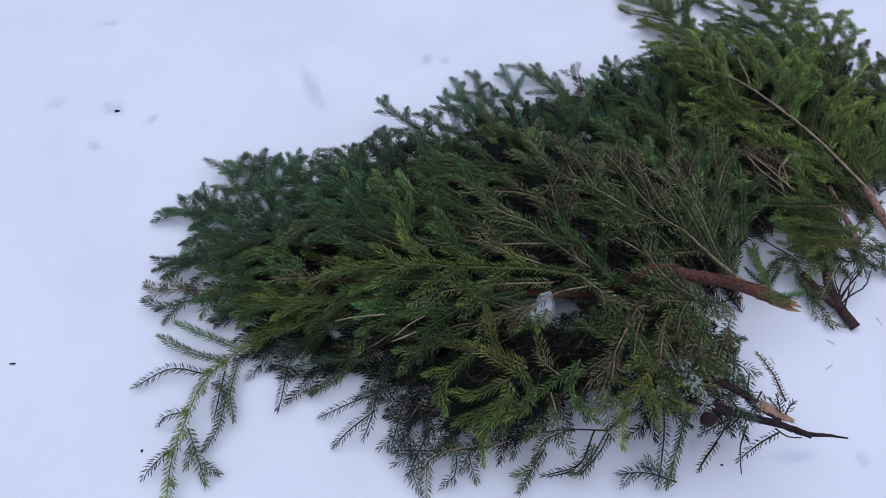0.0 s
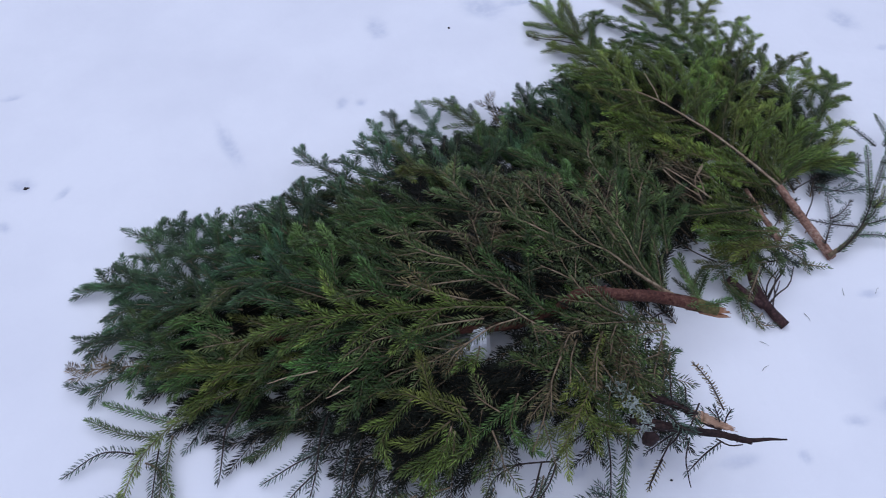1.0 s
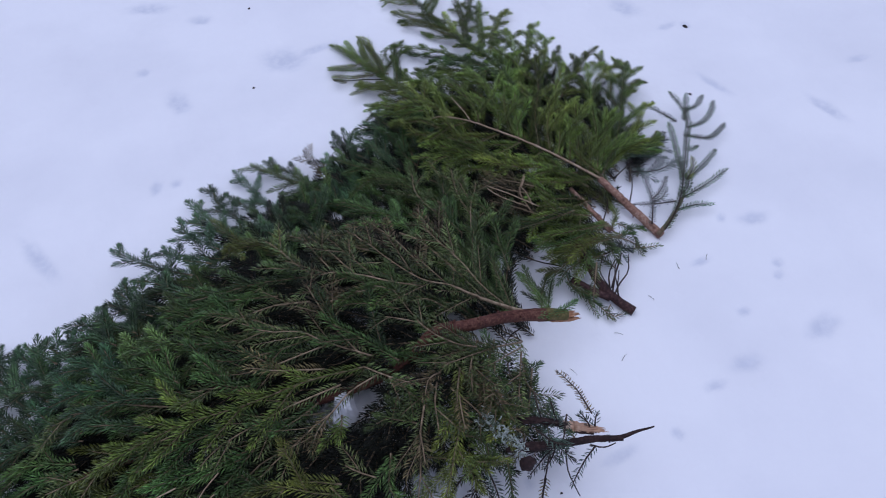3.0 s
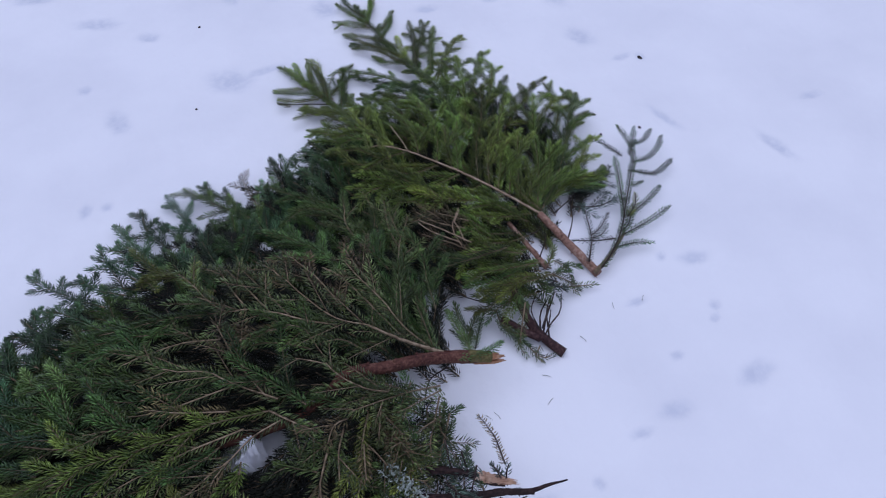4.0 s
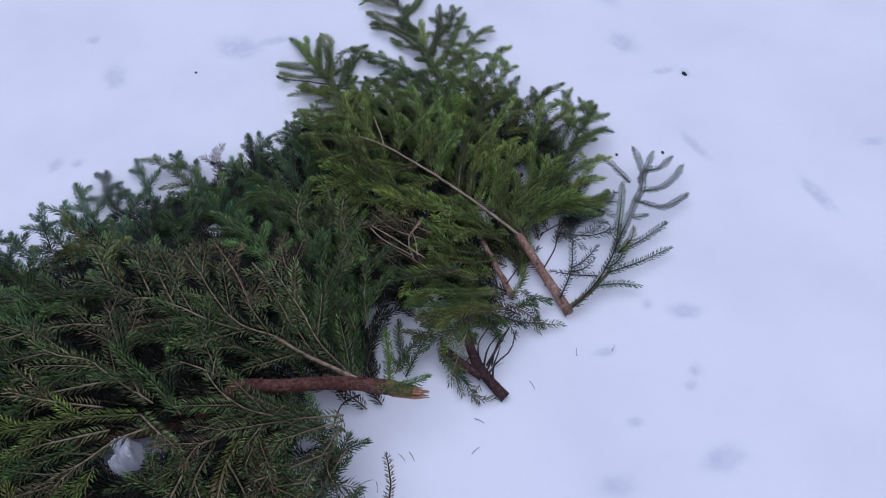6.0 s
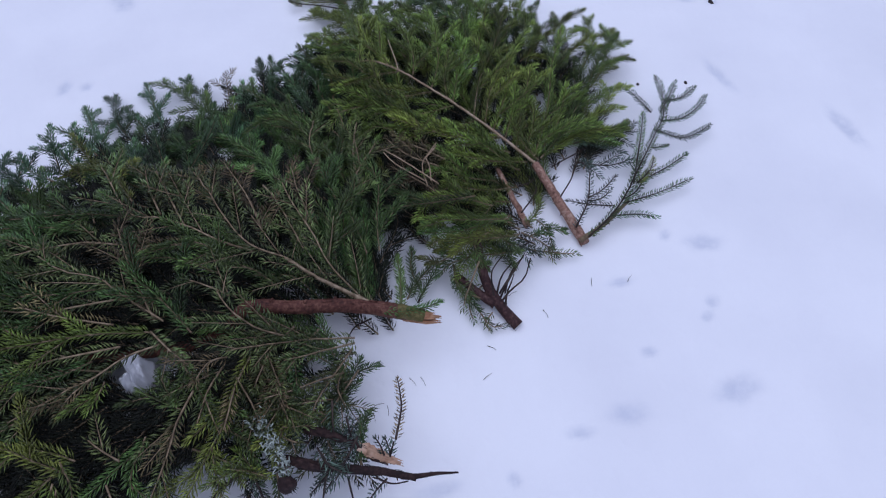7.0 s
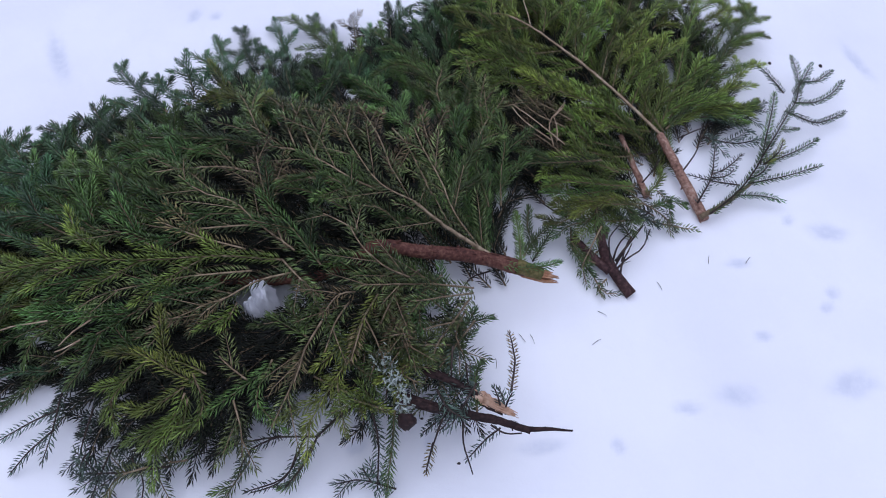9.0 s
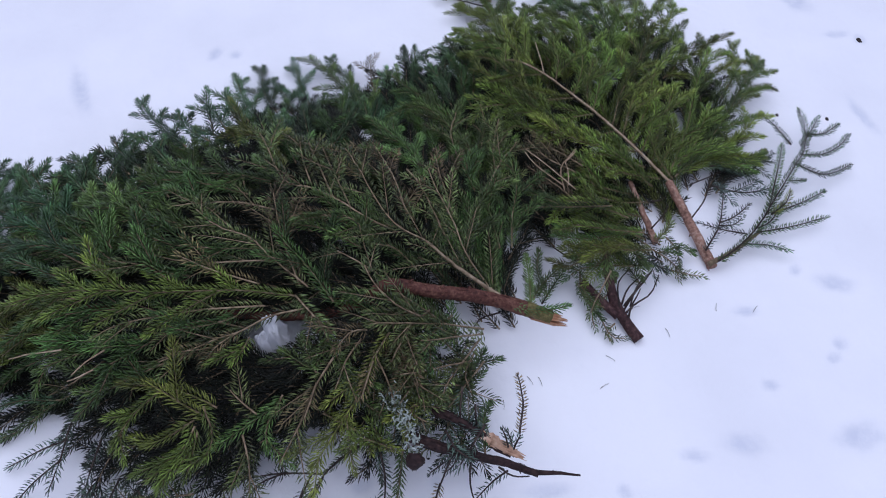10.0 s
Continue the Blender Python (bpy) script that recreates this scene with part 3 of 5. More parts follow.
spray(main_top, "olive", 0.05, (-0.02, 0.01), (0.097, 0.643), (0.084, 0.643), (0.041, 0.665), (0.000, 0.668))
spray(main_top, "green", 0.06, (-0.02, 0.01), (0.012, 0.663), (-0.040, 0.704), (-0.095, 0.752), (-0.193, 0.844))
spray(main_top, "green", 0.03, (-0.01, 0.01), (-0.015, 0.701), (-0.051, 0.743), (-0.068, 0.765))
spray(main_top, "blue", 0.05, (-0.005, 0.028), (-0.023, 0.677), (-0.094, 0.702), (-0.137, 0.705), (-0.184, 0.716))
spray(main_top, "blue", 0.05, (-0.005, 0.028), (-0.063, 0.646), (-0.119, 0.670), (-0.163, 0.686))
spray(main_top, "blue", 0.05, (-0.005, 0.028), (-0.088, 0.725), (-0.150, 0.758), (-0.203, 0.786))
spray(main_top, "blue", 0.05, (-0.005, 0.028), (-0.067, 0.745), (-0.142, 0.810), (-0.175, 0.833))
spray(main_top, "lime", 0.03, (-0.01, 0.02), (-0.001, 0.640), (-0.019, 0.658), (-0.034, 0.665))
spray(main_top, "green", 0.05, (-0.02, 0.01), (0.082, 0.750), (0.014, 0.759), (-0.032, 0.779), (-0.093, 0.829))
spray(main_top, "green", 0.05, (-0.02, 0.01), (0.041, 0.816), (0.008, 0.851), (-0.024, 0.876))
spray(main_top, "green", 0.05, (-0.02, 0.01), (0.129, 0.772), (0.076, 0.802), (0.042, 0.812))
spray(main_top, "olive", 0.06, (-0.01, 0.01), (0.214, 0.610), (0.121, 0.603), (0.063, 0.590), (0.012, 0.579), (-0.018, 0.566))
spray(main_top, "green", 0.03, (-0.01, 0.01), (0.085, 0.605), (0.060, 0.612), (0.049, 0.616))
spray(main_top, "green", 0.05, (-0.02, 0.01), (0.031, 0.611), (-0.045, 0.604), (-0.111, 0.595), (-0.128, 0.586))
spray(main_top, "green", 0.05, (-0.02, 0.01), (0.051, 0.568), (-0.030, 0.563), (-0.098, 0.566))
spray(main_top, "green", 0.04, (-0.02, 0.01), (0.001, 0.560), (-0.046, 0.547), (-0.095, 0.530))
spray(main_top, "olive", 0.06, (-0.01, 0.02), (0.278, 0.599), (0.225, 0.589), (0.185, 0.566), (0.153, 0.553), (0.118, 0.536), (0.075, 0.517))
spray(main_top, "dead", 0.035, (0, 0.01), (0.182, 0.565), (0.157, 0.545), (0.142, 0.516))
spray(main_top, "lime", 0.035, (0, 0.01), (0.199, 0.557), (0.193, 0.536), (0.182, 0.513))
spray(main_top, "green", 0.04, (-0.02, 0.01), (0.064, 0.568), (0.024, 0.538), (-0.002, 0.520))
spray(main_top, "green", 0.05, (-0.02, 0.01), (0.079, 0.535), (0.036, 0.515), (0.005, 0.500), (-0.037, 0.499))
spray(main_top, "bare", 0, (0.02, 0.02), (0.009, 0.538), (-0.018, 0.525), (-0.042, 0.508))
spray(main_top, "bare", 0, (0.02, 0.02), (-0.053, 0.545), (-0.095, 0.545), (-0.132, 0.543))
spray(main_top, "bare", 0, (0.02, 0.02), (-0.005, 0.516), (-0.041, 0.505))
spray(main_top, "lime", 0.05, (0.02, 0.03), (0.155, 0.446), (0.113, 0.468), (0.076, 0.490))
spray(main_top, "lime", 0.04, (0.01, 0.02), (0.088, 0.489), (0.052, 0.460), (0.025, 0.424))
spray(main_top, "lime", 0.045, (0.02, 0.03), (0.150, 0.459), (0.167, 0.423), (0.162, 0.396))
spray(main_top, "lime", 0.04, (0.02, 0.02), (0.139, 0.444), (0.103, 0.427), (0.072, 0.419))
spray(main_top, "lime", 0.045, (0.02, 0.02), (0.140, 0.437), (0.123, 0.404), (0.092, 0.374))
spray(main_top, "lime", 0.035, (0.02, 0.02), (0.144, 0.430), (0.137, 0.396), (0.128, 0.377))
spray(main_top, "lime", 0.04, (0.01, 0.02), (0.166, 0.460), (0.132, 0.477), (0.102, 0.486))
spray(main_top, "lime", 0.035, (0.01, 0.02), (0.127, 0.419), (0.106, 0.400), (0.082, 0.382))
spray(main_top, "olive", 0.035, (0, 0), (0.200, 0.429), (0.209, 0.397), (0.211, 0.365))
spray(main_top, "olive", 0.03, (-0.01, 0), (0.216, 0.455), (0.193, 0.471), (0.180, 0.484))
spray(main_top, "olive", 0.05, (0, 0.02), (0.317, 0.516), (0.296, 0.481), (0.283, 0.450), (0.268, 0.418), (0.251, 0.393))
spray(main_top, "dead", 0.035, (0.005, 0.03), (0.296, 0.481), (0.288, 0.452), (0.279, 0.430))
spray(main_top, "lime", 0.05, (0, 0.02), (0.391, 0.552), (0.368, 0.509), (0.357, 0.472), (0.336, 0.437), (0.317, 0.405), (0.298, 0.380))
spray(main_top, "dead", 0.03, (0.01, 0.03), (0.370, 0.507), (0.360, 0.470), (0.357, 0.454))
spray(main_top, "olive", 0.05, (-0.01, 0.01), (0.256, 0.622), (0.287, 0.579), (0.318, 0.543))
spray(main_top, "green", 0.03, (-0.01, 0), (0.298, 0.500), (0.271, 0.517), (0.249, 0.531))
spray(main_top, "olive", 0.05, (-0.01, 0.01), (0.528, 0.602), (0.462, 0.581), (0.399, 0.563), (0.365, 0.554))
spray(main_top, "olive", 0.04, (0, 0.02), (0.434, 0.583), (0.399, 0.590), (0.370, 0.614), (0.356, 0.641))
spray(main_top, "olive", 0.04, (-0.01, 0.01), (0.366, 0.651), (0.334, 0.670), (0.310, 0.679))
spray(main_top, "dead", 0.04, (-0.01, 0.01), (0.360, 0.559), (0.338, 0.550), (0.318, 0.518))
spray(main_top, "lime", 0.04, (-0.01, 0.015), (0.464, 0.489), (0.421, 0.459), (0.388, 0.434))
spray(main_top, "lime", 0.03, (0, 0.02), (0.397, 0.406), (0.370, 0.413), (0.343, 0.417))
spray(main_top, "olive", 0.04, (-0.02, 0.01), (0.523, 0.590), (0.481, 0.519), (0.459, 0.476))
spray(main_top, "dead", 0.04, (-0.02, 0.01), (0.450, 0.566), (0.416, 0.519), (0.399, 0.474))
spray(main_top, "olive", 0.04, (-0.02, 0.01), (0.527, 0.557), (0.494, 0.501), (0.475, 0.466))
spray(main_top, "olive", 0.04, (-0.02, 0.01), (0.391, 0.523), (0.418, 0.501), (0.444, 0.482))
spray(main_top, "olive", 0.05, (-0.02, 0.01), (0.447, 0.608), (0.414, 0.558), (0.392, 0.502))
spray(main_top, "olive", 0.05, (-0.02, 0.01), (0.352, 0.551), (0.331, 0.513), (0.319, 0.472))
spray(main_top, "green", 0.04, (-0.02, 0), (0.287, 0.591), (0.323, 0.516), (0.340, 0.475))
spray(main_top, "green", 0.05, (-0.02, 0), (0.248, 0.481), (0.228, 0.437), (0.231, 0.408))
spray(main_top, "green", 0.04, (-0.02, 0), (0.089, 0.502), (0.052, 0.514), (0.028, 0.516))
spray(main_top, "green", 0.05, (-0.02, 0.01), (0.173, 0.602), (0.132, 0.578), (0.092, 0.562))
spray(main_top, "green", 0.05, (-0.02, 0.01), (0.102, 0.663), (0.060, 0.660), (0.013, 0.686))
spray(main_top, "green", 0.05, (-0.03, 0), (0.364, 0.705), (0.347, 0.737), (0.314, 0.757))
spray(main_top, "green", 0.05, (-0.03, 0), (0.431, 0.674), (0.398, 0.698), (0.366, 0.693))
spray(main_top, "blue", 0.05, (-0.03, 0), (-0.182, 0.705), (-0.247, 0.735), (-0.315, 0.757), (-0.357, 0.759))
spray(main_top, "blue", 0.05, (-0.03, 0), (-0.284, 0.748), (-0.357, 0.883), (-0.404, 0.984))
spray(main_top, "blue", 0.05, (-0.03, 0), (-0.273, 0.816), (-0.328, 0.935), (-0.357, 1.003))
spray(main_top, "blue", 0.04, (-0.03, 0), (-0.216, 0.839), (-0.269, 0.930), (-0.308, 0.991))
spray(main_top, "blue", 0.04, (-0.03, 0), (-0.234, 0.884), (-0.256, 0.936), (-0.266, 0.957))
spray(main_top, "blue", 0.04, (-0.03, 0), (-0.137, 0.856), (-0.175, 0.912), (-0.208, 0.935))
spray(main_top, "blue", 0.04, (-0.03, 0), (-0.126, 0.906), (-0.155, 0.953), (-0.173, 0.979))
spray(main_top, "blue", 0.04, (-0.03, 0), (-0.314, 0.797), (-0.391, 0.850), (-0.452, 0.893))
spray(main_top, "blue", 0.03, (-0.03, 0), (-0.352, 0.815), (-0.434, 0.837), (-0.504, 0.857))
spray(main_top, "blue", 0.03, (-0.03, 0), (-0.330, 0.760), (-0.398, 0.780), (-0.444, 0.763))
spray(main_top, "blue", 0.04, (-0.03, 0), (-0.321, 0.710), (-0.411, 0.732), (-0.465, 0.692))
spray(main_top, "blue", 0.04, (-0.03, 0), (-0.313, 0.652), (-0.395, 0.648), (-0.464, 0.629))
spray(main_top, "olive", 0.05, (-0.02, 0.01), (-0.000, 0.656), (-0.057, 0.682), (-0.116, 0.717), (-0.166, 0.730), (-0.223, 0.728))
spray(main_top, "olive", 0.05, (-0.02, 0.01), (-0.041, 0.630), (-0.115, 0.630), (-0.192, 0.632), (-0.243, 0.633))
spray(main_top, "lime", 0.05, (-0.02, 0.01), (-0.039, 0.585), (-0.132, 0.589), (-0.229, 0.602), (-0.300, 0.618))
spray(main_top, "green", 0.05, (-0.02, 0.01), (-0.079, 0.652), (-0.133, 0.684), (-0.182, 0.700))
spray(main_top, "green", 0.05, (-0.02, 0), (-0.161, 0.586), (-0.231, 0.599), (-0.323, 0.615))
spray(main_top, "blue", 0.05, (-0.03, 0), (-0.221, 0.761), (-0.290, 0.800), (-0.342, 0.824))
spray(main_top, "blue", 0.05, (-0.03, 0), (-0.296, 0.685), (-0.359, 0.696), (-0.401, 0.674))
spray(main_top, "blue", 0.05, (-0.03, 0), (-0.337, 0.738), (-0.397, 0.747), (-0.435, 0.735))
spray(main_top, "blue", 0.05, (-0.03, 0), (-0.136, 0.752), (-0.190, 0.821), (-0.226, 0.859))
spray(main_top, "green", 0.05, (-0.03, 0), (-0.193, 0.791), (-0.242, 0.842), (-0.286, 0.856))
spray(main_top, "green", 0.05, (-0.03, 0), (-0.200, 0.676), (-0.264, 0.707), (-0.315, 0.710))
spray(main_top, "green", 0.05, (-0.02, 0), (-0.214, 0.624), (-0.265, 0.640), (-0.318, 0.656))
spray(main_top, "green", 0.05, (-0.02, 0), (-0.060, 0.815), (-0.116, 0.876), (-0.150, 0.893))
low(main_top, "pale", 0.04, (0.08, 0.02), (0.110, 0.366), (0.041, 0.370), (-0.040, 0.383))
low(main_top, "olive", 0.04, (0.08, 0.02), (0.131, 0.373), (0.089, 0.376), (0.073, 0.351))
low(main_top, "olive", 0.04, (0.08, 0.02), (0.081, 0.367), (0.035, 0.363), (0.007, 0.343))
low(main_top, "blue", 0.05, (0.08, 0.02), (-0.312, 0.755), (-0.380, 0.816), (-0.453, 0.902))
low(main_top, "blue", 0.04, (0.07, 0.02), (-0.329, 0.789), (-0.404, 0.826), (-0.504, 0.861))
low(main_top, "blue", 0.03, (0.06, 0.02), (-0.338, 0.770), (-0.398, 0.790), (-0.448, 0.776))
low(main_top, "blue", 0.04, (0.06, 0.02), (-0.345, 0.693), (-0.426, 0.723), (-0.476, 0.717))
low(main_top, "dead", 0.03, (0.05, 0.02), (-0.340, 0.652), (-0.415, 0.666), (-0.494, 0.677))
low(main_top, "blue", 0.05, (0.08, 0.03), (-0.258, 0.810), (-0.329, 0.899), (-0.397, 0.979))
low(main_top, "blue", 0.05, (0.08, 0.03), (-0.239, 0.824), (-0.298, 0.915), (-0.343, 0.997))
low(main_top, "blue", 0.05, (0.09, 0.03), (-0.195, 0.817), (-0.247, 0.912), (-0.308, 0.999))
low(main_top, "blue", 0.05, (0.09, 0.04), (-0.112, 0.820), (-0.175, 0.910), (-0.218, 0.977))
low(main_top, "blue", 0.05, (0.1, 0.04), (-0.093, 0.854), (-0.144, 0.937), (-0.181, 1.010))
low(main_top, "blue", 0.05, (0.1, 0.05), (-0.053, 0.898), (-0.090, 0.965), (-0.113, 1.039))
low(main_top, "green", 0.06, (0.12, 0.05), (-0.181, 0.717), (-0.267, 0.744), (-0.330, 0.734), (-0.409, 0.749))
low(main_top, "green", 0.05, (0.11, 0.04), (-0.195, 0.663), (-0.268, 0.677), (-0.340, 0.667), (-0.397, 0.633))
low(main_top, "green", 0.05, (0.1, 0.03), (-0.170, 0.602), (-0.255, 0.633), (-0.318, 0.619))
low(main_top, "lime", 0.05, (0.11, 0.04), (-0.090, 0.679), (-0.178, 0.656), (-0.253, 0.617), (-0.299, 0.636))
low(main_top, "blue", 0.05, (0.1, 0.03), (-0.148, 0.771), (-0.220, 0.823), (-0.275, 0.879))
low(main_top, "green", 0.05, (0.15, 0.09), (0.083, 0.703), (-0.005, 0.752), (-0.109, 0.791), (-0.197, 0.831))
low(main_top, "green", 0.05, (0.15, 0.08), (-0.023, 0.699), (-0.103, 0.727), (-0.188, 0.767), (-0.254, 0.783))
low(main_top, "green", 0, (0.1, 0.05), (0.604, 0.643), (0.611, 0.712), (0.615, 0.780))
low(main_top, "green", 0, (0.11, 0.09), (0.573, 0.640), (0.616, 0.637), (0.668, 0.652))
low(main_top, "green", 0, (0.05, 0.03), (0.619, 0.690), (0.638, 0.723), (0.678, 0.769))
low(main_top, None, 0, (0.09, 0.03), (0.557, 0.640), (0.524, 0.644), (0.497, 0.616))
low(main_top, "pale", 0.03, (0.06, 0.02), (0.023, 0.404), (0.006, 0.375), (-0.010, 0.337))
low(main_top, "pale", 0.02, (0.06, 0.02), (0.050, 0.387), (0.064, 0.363), (0.060, 0.335))
low(main_top, "pale", 0.02, (0.06, 0.02), (-0.012, 0.394), (-0.025, 0.384), (-0.034, 0.378))
low(main_top, "green", 0.04, (0.08, 0.03), (-0.086, 0.595), (-0.162, 0.574), (-0.229, 0.548))
low(main_top, "olive", 0.04, (0.08, 0.03), (-0.028, 0.574), (-0.084, 0.544), (-0.141, 0.524))
low(main_top, "lime", 0.04, (0.08, 0.03), (-0.135, 0.610), (-0.214, 0.606), (-0.291, 0.574))
low(main_top, "blue", 0.03, (0.05, 0.02), (-0.262, 0.597), (-0.317, 0.621), (-0.363, 0.637))
spray(main_top, "olive", 0.04, (-0.01, 0.01), (0.527, 0.594), (0.478, 0.564), (0.426, 0.536))
spray(main_top, "olive", 0.04, (-0.01, 0.01), (0.507, 0.546), (0.454, 0.516), (0.405, 0.495))
spray(main_top, "olive", 0.04, (-0.02, 0.01), (0.496, 0.513), (0.445, 0.493), (0.399, 0.474))
spray(main_top, "olive", 0.035, (-0.02, 0), (0.515, 0.570), (0.496, 0.525), (0.502, 0.489))
spray(main_top, "olive", 0.04, (-0.02, 0.01), (0.399, 0.554), (0.416, 0.512), (0.430, 0.472))
spray(main_top, "olive", 0.04, (-0.02, 0.01), (0.368, 0.536), (0.391, 0.487), (0.401, 0.453))
spray(main_top, "green", 0.04, (-0.02, 0), (0.480, 0.610), (0.446, 0.560), (0.429, 0.513))
fill(main_top, (0.62, 0.60), ((-0.36, 0.6), (0.45, 1.25)), 15, lambda x, y: mound(x, y) > 0.07 and x - y < 0.0 and y - 1.0 < 0.75 * (x + 0.05), ("green", "green", "blue"), (0.065, 0.11), (0.13, 0.24))
fill(main_top, (0.60, 0.55), ((0.3, 0.62), (0.85, 1.2)), 5, lambda x, y: mound(x, y) > 0.04, ("green", "olive"), (0.04, 0.09), (0.12, 0.2))
fill(main_top, (0.66, 0.55), ((0.4, 0.6), (0.98, 1.22)), 4, lambda x, y: mound(x, y) > 0.03, ("green", "blue"), (0.03, 0.06), (0.1, 0.16))
fill(main_top, (0.62, 0.58), ((0.05, 0.45), (0.56, 0.70)), 4, lambda x, y: True, ("green", "olive", "dead"), (0.07, 0.11), (0.1, 0.18))
fill(main_top, (0.55, 0.72), ((0.0, 0.52), (0.46, 0.62)), 4, lambda x, y: y > 0.5 + 0.4 * max(0, x - 0.25), ("green", "olive"), (0.06, 0.11), (0.1, 0.16))
# "inner" layers are added near-black to stand in for shade under the sprays
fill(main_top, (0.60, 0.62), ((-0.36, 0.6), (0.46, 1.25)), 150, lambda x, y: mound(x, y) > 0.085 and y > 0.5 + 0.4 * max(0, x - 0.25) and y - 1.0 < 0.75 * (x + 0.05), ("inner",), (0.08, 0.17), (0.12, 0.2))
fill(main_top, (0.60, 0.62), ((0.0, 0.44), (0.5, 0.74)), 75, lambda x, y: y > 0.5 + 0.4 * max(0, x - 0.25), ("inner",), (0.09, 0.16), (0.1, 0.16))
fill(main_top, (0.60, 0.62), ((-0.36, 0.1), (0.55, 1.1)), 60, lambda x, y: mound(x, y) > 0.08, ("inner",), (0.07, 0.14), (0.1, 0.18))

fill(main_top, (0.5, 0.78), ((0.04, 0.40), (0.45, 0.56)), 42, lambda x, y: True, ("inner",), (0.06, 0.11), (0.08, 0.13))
fill(main_top, (0.5, 0.75), ((0.04, 0.42), (0.45, 0.58)), 5, lambda x, y: True, ("olive", "green"), (0.05, 0.08), (0.1, 0.16))

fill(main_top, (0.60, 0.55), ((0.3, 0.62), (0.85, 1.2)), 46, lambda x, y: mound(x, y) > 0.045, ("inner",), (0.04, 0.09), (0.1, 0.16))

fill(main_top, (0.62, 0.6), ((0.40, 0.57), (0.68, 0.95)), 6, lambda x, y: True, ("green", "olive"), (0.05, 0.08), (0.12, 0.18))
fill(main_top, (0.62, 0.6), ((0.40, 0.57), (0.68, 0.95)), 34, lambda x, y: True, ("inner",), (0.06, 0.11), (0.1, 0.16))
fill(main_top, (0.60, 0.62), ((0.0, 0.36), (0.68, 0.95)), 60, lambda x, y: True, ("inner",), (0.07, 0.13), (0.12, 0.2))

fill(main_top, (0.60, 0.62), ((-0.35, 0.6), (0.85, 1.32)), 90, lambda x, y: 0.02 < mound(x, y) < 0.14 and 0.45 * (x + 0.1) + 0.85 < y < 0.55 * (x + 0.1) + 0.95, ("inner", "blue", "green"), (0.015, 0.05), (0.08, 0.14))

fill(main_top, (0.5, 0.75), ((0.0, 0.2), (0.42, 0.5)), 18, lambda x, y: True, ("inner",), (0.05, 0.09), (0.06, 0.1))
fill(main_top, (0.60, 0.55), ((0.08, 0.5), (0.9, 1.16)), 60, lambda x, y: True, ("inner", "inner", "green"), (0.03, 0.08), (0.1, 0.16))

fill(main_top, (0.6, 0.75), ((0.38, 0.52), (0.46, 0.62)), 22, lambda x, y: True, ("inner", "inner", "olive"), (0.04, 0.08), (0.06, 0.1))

# the fan-shaped top behind it
fan_top = thing("felled_spruce", 0.95, 0.79, 0.0, "bright green fan-shaped spruce top with an orange-tan stem, lying on snow", "spruce", "felled spruces")
stem(fan_top, TAN_BARK, 0.0092, 0.0075, (0.950, 0.776, 0.009), (0.935, 0.830, 0.018), (0.918, 0.890, 0.028), (0.901, 0.949, 0.038), label="orange-tan flaking stem")
stem(fan_top, TAN_TWIG, 0.003, 0.0012, (0.903, 0.945, 0.040), (0.850, 0.996, 0.066), (0.796, 1.043, 0.092), (0.740, 1.100, 0.106), (0.680, 1.160, 0.116), (0.630, 1.195, 0.118), (0.600, 1.205, 0.110), name="leader", label="thin pale leading shoot", sides=9)
stem(fan_top, TAN_BARK, 0.006, 0.0045, (0.857, 0.826, 0.015), (0.830, 0.954, 0.034), name="side_stem", sides=10)
spray(fan_top, "bare", 0, (0.02, 0.02), (0.675, 1.138), (0.673, 1.179), (0.669, 1.233))
spray(fan_top, "fresh", 0.05, (-0.01, 0.01), (0.734, 1.122), (0.757, 1.177), (0.766, 1.263), (0.762, 1.397))
spray(fan_top, "fresh", 0.05, (-0.01, 0.01), (0.769, 1.086), (0.792, 1.149), (0.825, 1.218))
spray(fan_top, "fresh", 0.05, (-0.01, 0.01), (0.804, 1.057), (0.830, 1.127), (0.874, 1.192), (0.927, 1.293))
spray(fan_top, "fresh", 0.05, (-0.01, 0.01), (0.835, 1.023), (0.879, 1.102), (0.900, 1.168), (0.964, 1.247))
spray(fan_top, "fresh", 0.045, (-0.01, 0.01), (0.870, 0.981), (0.904, 1.066), (0.938, 1.131))
spray(fan_top, "fresh", 0.05, (-0.01, 0.01), (0.902, 0.962), (0.951, 1.060), (0.981, 1.152), (1.031, 1.246))
spray(fan_top, "fresh", 0.05, (-0.01, 0.01), (0.914, 0.960), (0.961, 1.003), (1.013, 1.063), (1.086, 1.171), (1.156, 1.264))
spray(fan_top, "fresh", 0.05, (-0.02, 0.01), (0.936, 0.977), (1.006, 1.015), (1.076, 1.074), (1.121, 1.120))
spray(fan_top, "fresh", 0.04, (-0.02, 0), (0.954, 0.988), (1.019, 1.013), (1.104, 1.019))
spray(fan_top, "green", 0.04, (-0.02, 0), (0.969, 0.992), (1.025, 0.994), (1.081, 0.997))
spray(fan_top, "fresh", 0.04, (-0.02, 0), (0.925, 1.180), (0.989, 1.233), (1.074, 1.317))
spray(fan_top, "fresh", 0.04, (-0.02, 0), (1.014, 1.188), (1.088, 1.252), (1.170, 1.288))
spray(fan_top, "fresh", 0.03, (-0.02, 0), (1.057, 1.121), (1.119, 1.187), (1.175, 1.219))
spray(fan_top, "fresh", 0.03, (-0.02, 0), (1.046, 1.155), (1.099, 1.242), (1.103, 1.317))
